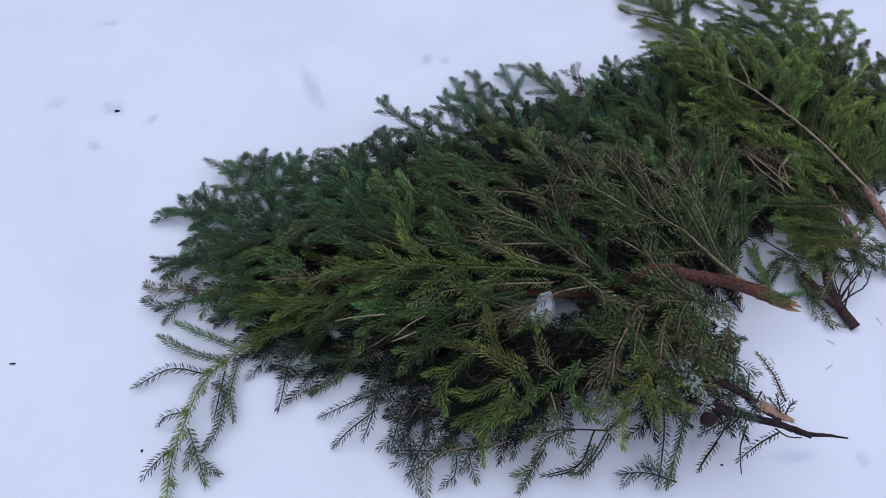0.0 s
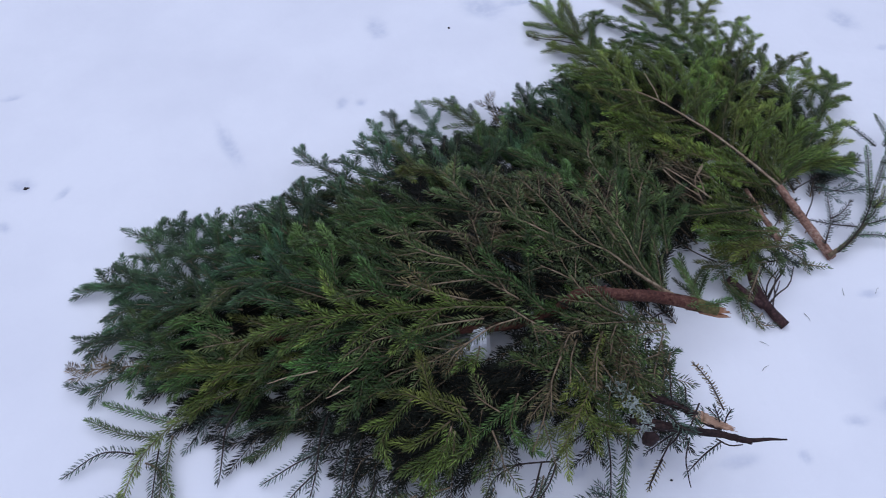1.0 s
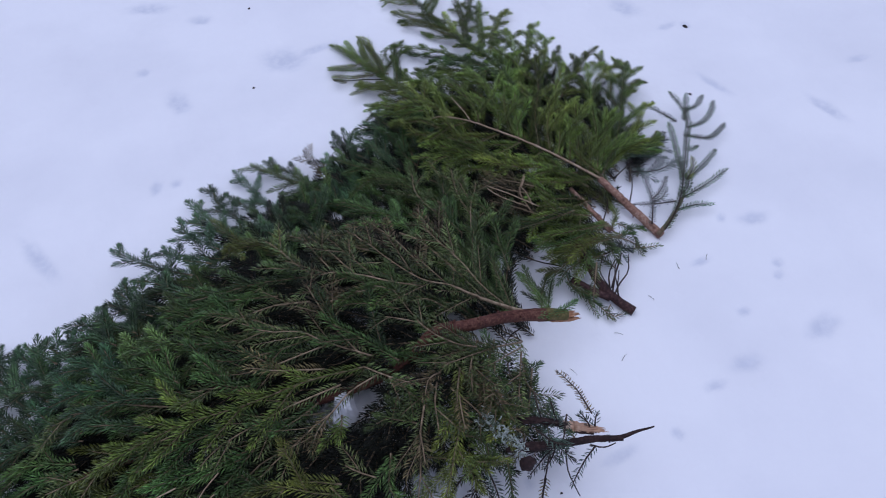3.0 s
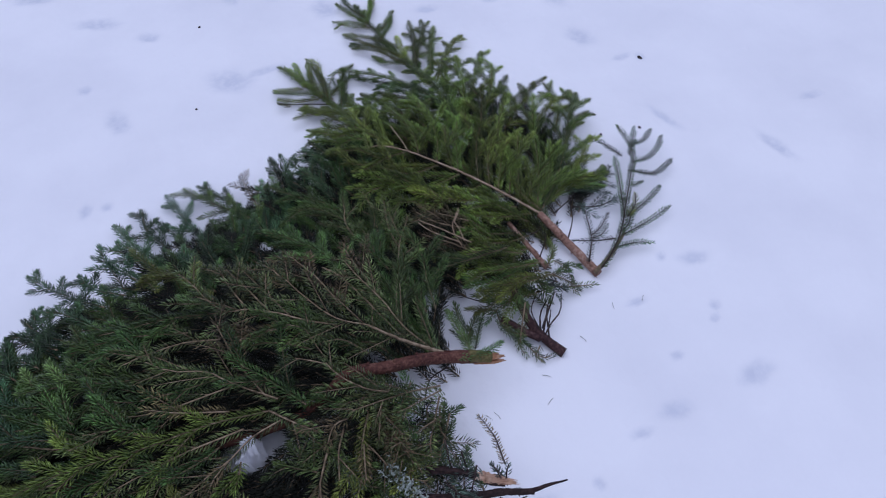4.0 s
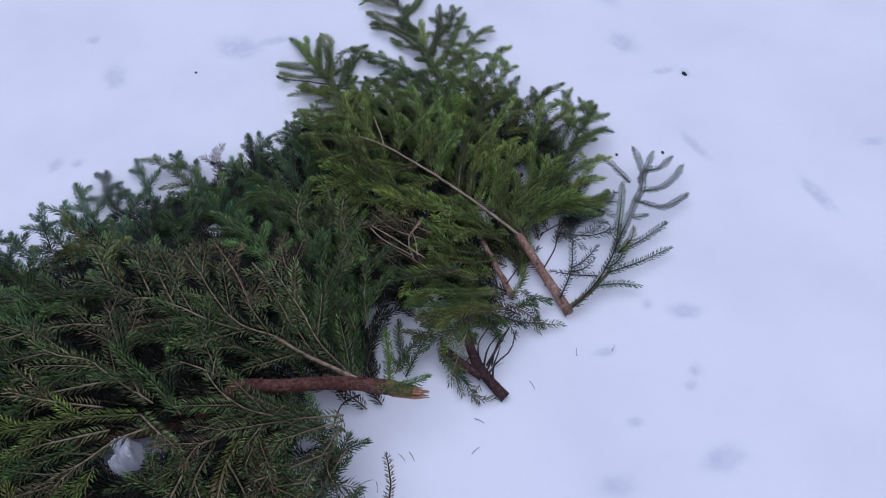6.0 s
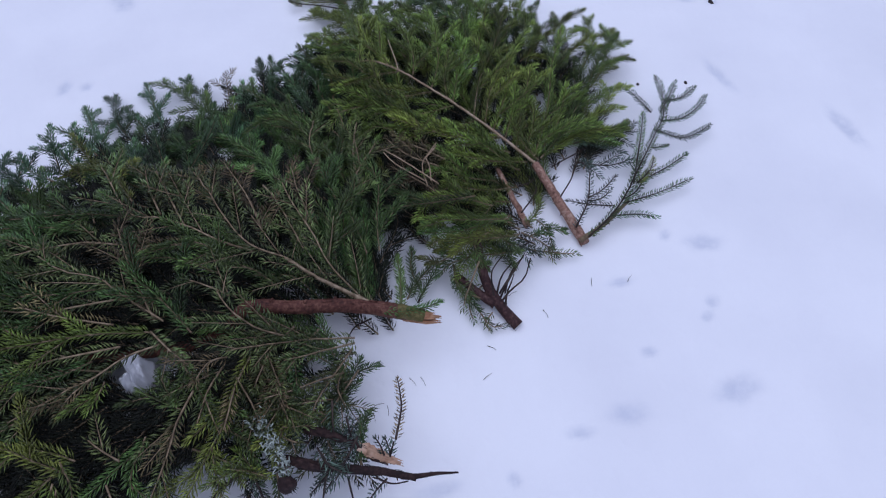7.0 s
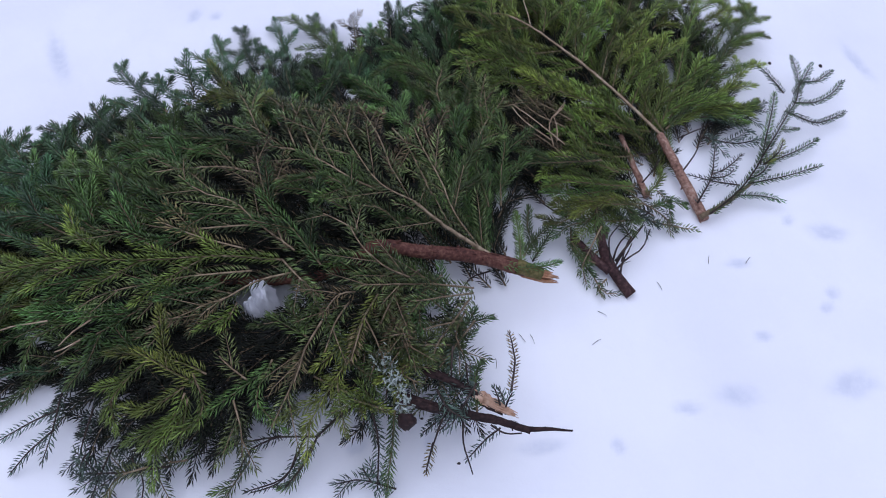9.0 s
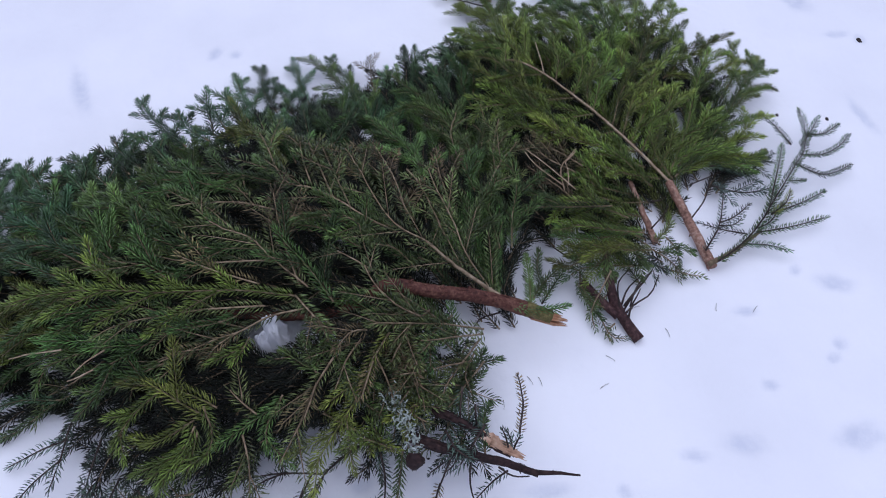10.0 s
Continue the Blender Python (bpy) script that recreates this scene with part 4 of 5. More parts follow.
spray(fan_top, "fresh", 0.04, (-0.02, 0), (0.845, 1.220), (0.887, 1.330), (0.939, 1.483))
spray(fan_top, "fresh", 0.04, (-0.02, 0), (0.840, 1.242), (0.919, 1.341), (1.008, 1.493))
spray(fan_top, "fresh", 0.04, (-0.02, 0), (0.888, 1.226), (0.947, 1.303), (0.992, 1.392))
spray(fan_top, "fresh", 0.04, (-0.02, 0), (0.945, 1.194), (0.972, 1.254), (0.976, 1.312))
spray(fan_top, "fresh", 0.04, (-0.02, 0), (0.775, 1.173), (0.820, 1.262), (0.889, 1.375))
spray(fan_top, "fresh", 0.04, (-0.01, 0.01), (0.705, 1.158), (0.713, 1.220), (0.697, 1.338))
spray(fan_top, "fresh", 0.04, (-0.02, 0), (0.699, 1.220), (0.671, 1.347), (0.677, 1.464))
spray(fan_top, "fresh", 0.04, (-0.02, 0), (0.755, 1.250), (0.740, 1.373), (0.721, 1.467))
spray(fan_top, "fresh", 0.04, (-0.02, 0), (0.662, 1.201), (0.625, 1.325), (0.634, 1.415))
spray(fan_top, "fresh", 0.05, (-0.01, 0.01), (0.677, 1.168), (0.620, 1.165), (0.583, 1.208), (0.530, 1.217))
spray(fan_top, "lime", 0.05, (-0.01, 0.01), (0.735, 1.115), (0.662, 1.100), (0.610, 1.129), (0.545, 1.166))
spray(fan_top, "lime", 0.05, (-0.01, 0.01), (0.770, 1.082), (0.684, 1.055), (0.620, 1.081), (0.570, 1.123))
spray(fan_top, "lime", 0.05, (-0.01, 0.01), (0.809, 1.048), (0.732, 1.018), (0.672, 1.056), (0.616, 1.107))
spray(fan_top, "lime", 0.05, (-0.01, 0.01), (0.845, 1.007), (0.764, 1.004), (0.698, 1.024), (0.645, 1.045))
spray(fan_top, "fresh", 0.05, (-0.01, 0.01), (0.858, 0.975), (0.794, 0.984), (0.749, 1.005))
spray(fan_top, "dead", 0.04, (0, 0.02), (0.719, 0.931), (0.665, 0.945), (0.627, 0.981))
spray(fan_top, "bare", 0, (0.02, 0.03), (0.684, 0.870), (0.683, 0.915), (0.721, 0.964))
spray(fan_top, "bare", 0, (0.02, 0.03), (0.682, 0.880), (0.636, 0.911), (0.621, 0.932))
spray(fan_top, "fresh", 0.05, (-0.02, 0.01), (0.871, 0.944), (0.799, 0.958), (0.730, 0.954))
spray(fan_top, "fresh", 0.05, (-0.02, 0.01), (0.856, 0.908), (0.782, 0.890), (0.717, 0.895))
spray(fan_top, "fresh", 0.05, (-0.02, 0.01), (0.660, 1.217), (0.612, 1.273), (0.547, 1.263))
spray(fan_top, "fresh", 0.05, (-0.02, 0.01), (0.678, 1.112), (0.597, 1.087), (0.535, 1.070))
spray(fan_top, "fresh", 0.05, (-0.02, 0.01), (0.734, 1.057), (0.650, 1.026), (0.592, 1.027))
spray(fan_top, "fresh", 0.04, (-0.01, 0.01), (0.760, 1.096), (0.763, 1.139), (0.781, 1.191))
spray(fan_top, "fresh", 0.04, (-0.01, 0.01), (0.823, 1.040), (0.843, 1.093), (0.876, 1.137))
spray(fan_top, "fresh", 0.04, (-0.01, 0.01), (0.855, 1.006), (0.880, 1.056), (0.895, 1.103))
spray(fan_top, "fresh", 0.04, (-0.01, 0.01), (0.886, 0.972), (0.912, 1.021), (0.924, 1.068))
spray(fan_top, "fresh", 0.04, (-0.02, 0), (0.929, 0.992), (0.967, 1.035), (1.002, 1.109))
spray(fan_top, "fresh", 0.02, (0, 0.01), (0.821, 1.158), (0.834, 1.359), (0.834, 1.594), (0.820, 1.765), (0.809, 1.927))
spray(fan_top, "fresh", 0, (0, 0.01), (0.816, 1.760), (0.850, 1.799), (0.893, 1.849))
spray(fan_top, "fresh", 0, (0, 0), (0.806, 1.799), (0.770, 1.816), (0.723, 1.855))
spray(fan_top, "fresh", 0, (0, 0), (0.835, 1.697), (0.784, 1.753), (0.730, 1.788))
spray(fan_top, "fresh", 0.015, (0, 0), (0.841, 1.667), (0.788, 1.712), (0.735, 1.735))
spray(fan_top, "fresh", 0, (0, 0.01), (0.812, 1.851), (0.788, 1.911), (0.784, 1.980))
spray(fan_top, "fresh", 0, (0, 0.01), (0.812, 1.851), (0.842, 1.894), (0.861, 1.949))
spray(fan_top, "fresh", 0, (0, 0.01), (0.814, 1.826), (0.784, 1.866), (0.756, 1.938))
spray(fan_top, "fresh", 0.02, (0, 0), (0.831, 1.585), (0.787, 1.627), (0.772, 1.668))
spray(fan_top, "fresh", 0.025, (0, 0), (0.839, 1.514), (0.895, 1.683), (0.918, 1.786))
spray(fan_top, "fresh", 0.025, (0, 0), (0.852, 1.452), (0.930, 1.643), (0.976, 1.737))
spray(fan_top, "fresh", 0.025, (0, 0), (0.852, 1.409), (0.965, 1.606), (1.021, 1.669))
spray(fan_top, "fresh", 0.02, (0, 0), (0.873, 1.618), (0.926, 1.701), (0.948, 1.776))
spray(fan_top, "fresh", 0.02, (0, 0), (0.827, 1.391), (0.838, 1.559), (0.856, 1.724))
spray(fan_top, "green", 0.02, (0, 0), (0.811, 1.275), (0.799, 1.401), (0.749, 1.525), (0.691, 1.615))
spray(fan_top, "green", 0.02, (0, 0), (0.800, 1.322), (0.772, 1.405), (0.730, 1.511))
spray(fan_top, "fresh", 0.03, (-0.01, 0), (0.817, 1.218), (0.850, 1.345), (0.908, 1.483))
spray(fan_top, "fresh", 0.03, (-0.01, 0), (0.783, 1.254), (0.759, 1.366), (0.723, 1.434))
spray(fan_top, "fresh", 0, (0, 0), (0.607, 1.291), (0.604, 1.494), (0.578, 1.578), (0.550, 1.649), (0.524, 1.715))
spray(fan_top, "fresh", 0, (0, 0), (0.601, 1.520), (0.612, 1.629), (0.620, 1.675), (0.604, 1.707))
spray(fan_top, "fresh", 0, (0, 0), (0.575, 1.583), (0.587, 1.650))
spray(fan_top, "fresh", 0, (0, 0), (0.557, 1.594), (0.520, 1.597), (0.486, 1.613))
spray(fan_top, "fresh", 0, (0, 0), (0.584, 1.539), (0.528, 1.546), (0.484, 1.575))
spray(fan_top, "fresh", 0, (0, 0), (0.607, 1.536), (0.651, 1.578), (0.674, 1.634), (0.703, 1.653))
spray(fan_top, "fresh", 0, (0, 0), (0.630, 1.448), (0.652, 1.550), (0.679, 1.599))
spray(fan_top, "fresh", 0.02, (0, 0), (0.626, 1.355), (0.586, 1.451), (0.532, 1.521))
spray(fan_top, "fresh", 0.02, (0, 0), (0.618, 1.319), (0.564, 1.331), (0.524, 1.359))
spray(fan_top, "fresh", 0.02, (0, 0), (0.606, 1.238), (0.549, 1.266), (0.507, 1.311))
spray(fan_top, "fresh", 0.03, (-0.01, 0), (0.662, 1.314), (0.650, 1.428), (0.644, 1.519))
spray(fan_top, "fresh", 0.03, (-0.01, 0), (0.727, 1.308), (0.705, 1.421), (0.682, 1.494))
low(fan_top, "pale", 0.05, (0.04, 0.02), (0.986, 0.986), (1.046, 1.006), (1.130, 1.020))
low(fan_top, "fresh", 0, (0.04, 0.02), (0.825, 1.602), (0.764, 1.696), (0.726, 1.769))
low(fan_top, "fresh", 0, (0.04, 0.02), (0.833, 1.551), (0.773, 1.668), (0.728, 1.707))
low(fan_top, "fresh", 0, (0.04, 0.02), (0.802, 1.693), (0.848, 1.757), (0.881, 1.823))
low(fan_top, "fresh", 0, (0.04, 0.02), (0.789, 1.770), (0.746, 1.824), (0.717, 1.827))
low(fan_top, "fresh", 0, (0.03, 0.02), (0.795, 1.798), (0.825, 1.857), (0.848, 1.921))
low(fan_top, "fresh", 0, (0.05, 0.02), (0.647, 1.350), (0.601, 1.458), (0.564, 1.570), (0.529, 1.678))
low(fan_top, "fresh", 0, (0.05, 0.02), (0.605, 1.477), (0.558, 1.531), (0.487, 1.584))
low(fan_top, None, 0, (0.04, 0.02), (0.602, 1.468), (0.553, 1.504), (0.482, 1.546))
low(fan_top, "fresh", 0, (0.02, 0.02), (0.507, 1.524), (0.483, 1.550))
low(fan_top, "fresh", 0, (0.05, 0.02), (0.580, 1.494), (0.580, 1.583), (0.587, 1.676))
low(fan_top, "fresh", 0, (0.05, 0.02), (0.594, 1.491), (0.605, 1.577), (0.595, 1.679))
low(fan_top, "fresh", 0, (0.04, 0.02), (0.556, 1.559), (0.558, 1.644), (0.558, 1.696))
low(fan_top, "fresh", 0, (0.05, 0.03), (0.608, 1.422), (0.643, 1.538), (0.645, 1.586))
low(fan_top, "fresh", 0.04, (0.06, 0.02), (0.649, 1.298), (0.593, 1.417), (0.524, 1.502))
low(fan_top, "fresh", 0.04, (0.06, 0.02), (0.626, 1.246), (0.556, 1.286), (0.486, 1.335))
low(fan_top, "fresh", 0.04, (0.06, 0.02), (0.633, 1.282), (0.579, 1.338), (0.523, 1.406))
low(fan_top, None, 0, (0.03, 0.02), (0.929, 0.871), (0.970, 0.925), (1.002, 1.001))
low(fan_top, None, 0, (0.03, 0.02), (0.934, 0.945), (0.999, 0.981), (1.055, 1.022))
low(fan_top, None, 0, (0.03, 0.02), (0.861, 0.910), (0.882, 0.916), (0.900, 0.931))
low(fan_top, None, 0, (0.03, 0.02), (0.850, 0.847), (0.883, 0.886), (0.893, 0.903))
low(fan_top, "fresh", 0, (0.03, 0.02), (0.852, 0.819), (0.881, 0.851), (0.888, 0.882))
low(fan_top, "pale", 0.03, (0.03, 0.02), (0.982, 0.948), (1.041, 0.933), (1.100, 0.949))
low(fan_top, "pale", 0, (0.03, 0.02), (0.937, 0.798), (0.980, 0.862), (1.009, 0.943), thin=True)
low(fan_top, "pale", 0, (0.03, 0.02), (0.977, 0.859), (1.010, 0.877), (1.048, 0.913), thin=True)
low(fan_top, "pale", 0, (0.03, 0.02), (0.976, 0.852), (1.002, 0.857), (1.031, 0.880), thin=True)
low(fan_top, "pale", 0, (0.03, 0.02), (1.020, 0.833), (0.969, 0.850), (0.942, 0.868), thin=True)
low(fan_top, "fresh", 0.015, (0.06, 0.03), (0.831, 1.387), (0.788, 1.459), (0.747, 1.522), (0.706, 1.563), (0.663, 1.600), (0.631, 1.600), (0.606, 1.555))
spray(fan_top, "fresh", 0.05, (-0.01, 0.01), (0.884, 0.953), (0.812, 0.950), (0.740, 0.955))
spray(fan_top, "fresh", 0.05, (-0.01, 0.01), (0.820, 0.913), (0.760, 0.912), (0.701, 0.918))
spray(fan_top, "fresh", 0.05, (-0.01, 0.01), (0.835, 0.869), (0.767, 0.865), (0.707, 0.861))
spray(fan_top, "fresh", 0.05, (-0.01, 0.01), (0.835, 0.824), (0.773, 0.832), (0.711, 0.827))
spray(fan_top, "lime", 0.05, (-0.01, 0.01), (0.814, 0.803), (0.744, 0.788), (0.675, 0.775))
spray(fan_top, "lime", 0.05, (-0.01, 0.01), (0.835, 0.774), (0.769, 0.759), (0.683, 0.753))
spray(fan_top, "fresh", 0.04, (-0.01, 0.01), (0.909, 0.955), (0.884, 0.991), (0.870, 1.029))
spray(fan_top, "fresh", 0.05, (-0.01, 0.01), (0.862, 0.937), (0.821, 0.973), (0.783, 0.993))
spray(fan_top, "olive", 0.04, (-0.01, 0.01), (0.756, 0.884), (0.697, 0.847), (0.637, 0.834))
fill(fan_top, (0.93, 0.75), ((0.5, 1.08), (0.85, 1.38)), 10, lambda x, y: mound(x, y) > 0.045 and x + y > 1.5, ("fresh", "green", "lime"), (0.05, 0.08), (0.12, 0.22))
fill(fan_top, (0.93, 0.75), ((0.54, 0.76), (0.95, 1.26)), 7, lambda x, y: mound(x, y) > 0.03, ("fresh", "lime", "inner"), (0.03, 0.07), (0.1, 0.18))
# near-black layer painting the fan's gaps as shaded
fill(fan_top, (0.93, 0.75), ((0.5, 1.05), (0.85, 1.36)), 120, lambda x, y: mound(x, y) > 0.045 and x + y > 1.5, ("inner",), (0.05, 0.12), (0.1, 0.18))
fill(fan_top, (0.93, 0.75), ((0.6, 1.1), (1.1, 1.36)), 10, lambda x, y: ((x - 0.83) / 0.24) ** 2 + ((y - 1.1) / 0.25) ** 2 < 1, ("fresh", "green"), (0.03, 0.06), (0.1, 0.17))

# the dark bough between the two
dark_bough = thing("spruce_bough", 0.79, 0.63, 0.0, "dark maroon-barked spruce bough with bare twigs, half under other branches", "spruce bough", "cut spruce boughs")
stem(dark_bough, MAROON_BARK, 0.0095, 0.007, (0.793, 0.634, 0.008), (0.768, 0.674, 0.020), (0.755, 0.705, 0.035), (0.751, 0.748, 0.050), (0.753, 0.794, 0.060))
stem(dark_bough, MAROON_BARK, 0.0075, 0.006, (0.762, 0.672, 0.020), (0.734, 0.699, 0.030), (0.705, 0.726, 0.045), name="side_stem")
limb(dark_bough, "olive", 0.012, ((0.839, 0.803, 0.030), (0.868, 0.778, 0.030), (0.893, 0.750, 0.015)), size=0.014)
limb(dark_bough, "green", 0.012, ((0.852, 0.793, 0.030), (0.889, 0.802, 0.030), (0.917, 0.790, 0.020)), size=0.014)
limb(dark_bough, "olive", 0, ((0.839, 0.767, 0.030), (0.877, 0.761, 0.020), (0.933, 0.752, 0.015)), size=0.014)
limb(dark_bough, "green", 0.012, ((0.872, 0.827, 0.030), (0.884, 0.803, 0.030), (0.887, 0.777, 0.015)), size=0.014)
limb(dark_bough, "green", 0.015, ((0.734, 0.747, 0.060), (0.699, 0.739, 0.060), (0.675, 0.721, 0.050)), size=0.014)
limb(dark_bough, "lime", 0.02, ((0.724, 0.758, 0.070), (0.684, 0.741, 0.070), (0.663, 0.748, 0.060)), size=0.014)
limb(dark_bough, None, 0, ((0.768, 0.670, 0.020), (0.793, 0.691, 0.030), (0.818, 0.703, 0.040), (0.835, 0.735, 0.050)), thick=0.0019)
limb(dark_bough, None, 0, ((0.766, 0.682, 0.030), (0.782, 0.715, 0.040), (0.807, 0.735, 0.050)), thick=0.0019)
limb(dark_bough, None, 0, ((0.772, 0.686, 0.030), (0.800, 0.717, 0.040), (0.831, 0.744, 0.050)), thick=0.0019)
limb(dark_bough, None, 0, ((0.764, 0.670, 0.020), (0.790, 0.704, 0.030), (0.818, 0.730, 0.045)), thick=0.0019)
limb(dark_bough, None, 0, ((0.779, 0.666, 0.015), (0.786, 0.688, 0.030), (0.808, 0.717, 0.045)), thick=0.0019)
limb(dark_bough, "green", 0, ((0.751, 0.710, 0.030), (0.721, 0.686, 0.020), (0.724, 0.647, 0.012)), size=0.012, flat=True)
limb(dark_bough, "green", 0, ((0.755, 0.659, 0.020), (0.739, 0.645, 0.012), (0.744, 0.630, 0.012)), size=0.012, flat=True)
limb(dark_bough, "green", 0, ((0.732, 0.673, 0.020), (0.747, 0.637, 0.012), (0.774, 0.630, 0.012)), size=0.012, flat=True)
limb(dark_bough, "green", 0, ((0.739, 0.683, 0.030), (0.714, 0.700, 0.030), (0.700, 0.728, 0.030)), size=0.012, flat=True)
low(dark_bough, "lime", 0.03, (0.115, 0.08), (0.763, 0.751), (0.712, 0.746), (0.676, 0.759))
low(dark_bough, "green", 0.03, (0.105, 0.08), (0.808, 0.786), (0.722, 0.778), (0.659, 0.791))
low(dark_bough, "olive", 0, (0.105, 0.07), (0.738, 0.705), (0.712, 0.665), (0.702, 0.645))
low(dark_bough, "green", 0, (0.03, 0.02), (0.709, 0.757), (0.706, 0.712), (0.733, 0.665))
low(dark_bough, "green", 0, (0.04, 0.02), (0.703, 0.721), (0.721, 0.694), (0.739, 0.689))
low(dark_bough, "green", 0.05, (0.125, 0.11), (0.755, 0.822), (0.683, 0.827), (0.612, 0.831))
low(dark_bough, "lime", 0.05, (0.115, 0.1), (0.811, 0.739), (0.762, 0.745), (0.707, 0.764))
low(dark_bough, "pale", 0.04, (0.05, 0.02), (0.841, 0.767), (0.807, 0.761), (0.796, 0.787))
low(dark_bough, "dead", 0.05, (0.1, 0.1), (0.726, 0.934), (0.690, 0.965), (0.651, 0.990))
low(dark_bough, "dead", 0.04, (0.09, 0.09), (0.714, 0.854), (0.672, 0.899), (0.622, 0.940))
low(dark_bough, None, 0, (0.03, 0.02), (0.705, 0.777), (0.671, 0.808), (0.651, 0.837))
low(dark_bough, "green", 0, (0.03, 0.02), (0.647, 0.706), (0.636, 0.760), (0.643, 0.806))
low(dark_bough, "lime", 0.05, (0.115, 0.105), (0.802, 0.773), (0.734, 0.787), (0.666, 0.802))
low(dark_bough, "lime", 0.04, (0.115, 0.105), (0.781, 0.804), (0.720, 0.843), (0.658, 0.849))
spray(dark_bough, "bare", 0, (0.03, 0.03), (0.703, 0.869), (0.657, 0.904), (0.616, 0.934))
spray(dark_bough, "bare", 0, (0.03, 0.03), (0.690, 0.874), (0.692, 0.904), (0.688, 0.923))
spray(dark_bough, "bare", 0, (0.03, 0.03), (0.691, 0.925), (0.712, 0.953))
low(dark_bough, "pale", 0.02, (0.06, 0.03), (0.797, 0.771), (0.833, 0.760), (0.860, 0.753))
low(dark_bough, "green", 0.02, (0.09, 0.05), (0.774, 0.774), (0.802, 0.756), (0.820, 0.747))
low(dark_bough, "green", 0.01, (0.09, 0.04), (0.740, 0.751), (0.747, 0.736), (0.759, 0.732))
low(dark_bough, "green", 0, (0.03, 0.03), (0.636, 0.692), (0.660, 0.727), (0.683, 0.758), thin=True)
low(dark_bough, "green", 0, (0.03, 0.02), (0.635, 0.710), (0.622, 0.728), (0.613, 0.751), thin=True)
low(dark_bough, None, 0, (0.05, 0.03), (0.758, 0.672), (0.767, 0.724), (0.799, 0.766))
low(dark_bough, None, 0, (0.04, 0.03), (0.779, 0.679), (0.798, 0.719), (0.833, 0.755))

fill(dark_bough, (0.85, 0.65), ((0.6, 0.8), (0.74, 0.95)), 4, lambda x, y: True, ("green", "olive"), (0.05, 0.08), (0.1, 0.16))

# near-black branches as painted shade under the bough
fill(dark_bough, (0.85, 0.65), ((0.6, 0.8), (0.84, 1.0)), 20, lambda x, y: True, ("inner",), (0.05, 0.09), (0.1, 0.16))

# the two broken dark stems at the near edge
broken_bough = thing("broken_bough", 0.45, 0.42, 0.0, "broken dark spruce bough with pale split wood and lichen", "spruce bough", "cut spruce boughs")
stem(broken_bough, DARK_BARK, 0.0048, 0.0065, (0.519, 0.427, 0.122), (0.486, 0.448, 0.126), (0.448, 0.464, 0.130))
stem(broken_bough, DARK_BARK, 0.0045, 0.0074, (0.583, 0.372, 0.130), (0.541, 0.387, 0.133), (0.483, 0.401, 0.137), (0.410, 0.425, 0.140))
stem(broken_bough, DARK_BARK, 0.004, 0.0012, (0.576, 0.375, 0.130), (0.609, 0.373, 0.130), (0.637, 0.370, 0.130), name="splinter", label="long dark splinter", sides=7)


def torn_wedge(parent, line, wide, mat, label, name="split_wood"):
    """A flat strip of torn wood: ragged edges, ridges along the grain, a ragged point."""
    heap = Heap()
    t, lat, up = frames_along(line)
    k = len(line)
    s = np.linspace(0, 1, k)
    w = wide * np.interp(s, (0, 0.2, 0.55, 0.8, 1), (0.55, 1.0, 0.9, 0.55, 0.12))
    across = np.linspace(-1, 1, 9)
    ridge = RNG.normal(0, 0.0009, 9)
    edge = 1 + RNG.normal(0, 0.13, (k, 2))
    rows = []
    for i in range(k):
        x = across * w[i] * np.where(across < 0, edge[i, 0], edge[i, 1])
        z = 0.0025 * (1 - across ** 2) + ridge + RNG.normal(0, 0.00035, 9)
        top = line[i] + x[:, None] * lat[i] + z[:, None] * up[i]
        low_side = line[i] + x[::-1, None] * lat[i] - 0.004 * (1 - across[::-1, None] ** 2) * up[i] - 0.0008 * up[i]
        rows.append(np.vstack([top, low_side]))
    m = 18
    v = np.vstack(rows)
    f = []
    for i in range(k - 1):
        for j in range(m):
            p, q = i * m + j, i * m + (j + 1) % m
            f += [(p, q, q + m), (p, q + m, p + m)]
    for e in (0, (k - 1) * m):
        f += [(e, e + j, e + j + 1) if e else (e, e + j + 1, e + j) for j in range(1, m - 1)]
    heap.add(v, f)
    return part(name, heap, mat, parent, label, smooth=False)


torn_line = glide(((0.513, 0.431, 0.124), (0.544, 0.411, 0.124), (0.566, 0.396, 0.124)), 0.004)[0]
torn_wedge(broken_bough, torn_line, 0.0085, SPLIT, "pale torn heartwood")
torn_wedge(broken_bough, torn_line[: int(len(torn_line) * 0.8)] + np.array((-0.002, -0.006, -0.003)), 0.004, DARK_BARK, "dark bark strip along the torn wood", "bark_strip")
splinters(broken_bough, (0.544, 0.411, 0.124), (0.85, -0.5, -0.02), 0.006, 0.036, 9)
low(broken_bough, None, 0, (0.13, 0.02), (0.471, 0.396), (0.456, 0.377), (0.446, 0.356))
low(broken_bough, "dead", 0, (0.09, 0.02), (0.457, 0.376), (0.452, 0.369), (0.446, 0.356), thin=True)
low(broken_bough, None, 0, (0.12, 0.02), (0.497, 0.393), (0.499, 0.377), (0.515, 0.353))
low(broken_bough, "pale", 0, (0.11, 0.04), (0.546, 0.385), (0.525, 0.379), (0.507, 0.367), thin=True)
low(broken_bough, "pale", 0, (0.12, 0.06), (0.475, 0.403), (0.457, 0.400), (0.445, 0.399), thin=True)
low(broken_bough, "green", 0, (0.13, 0.06), (0.516, 0.402), (0.518, 0.456), (0.536, 0.506))
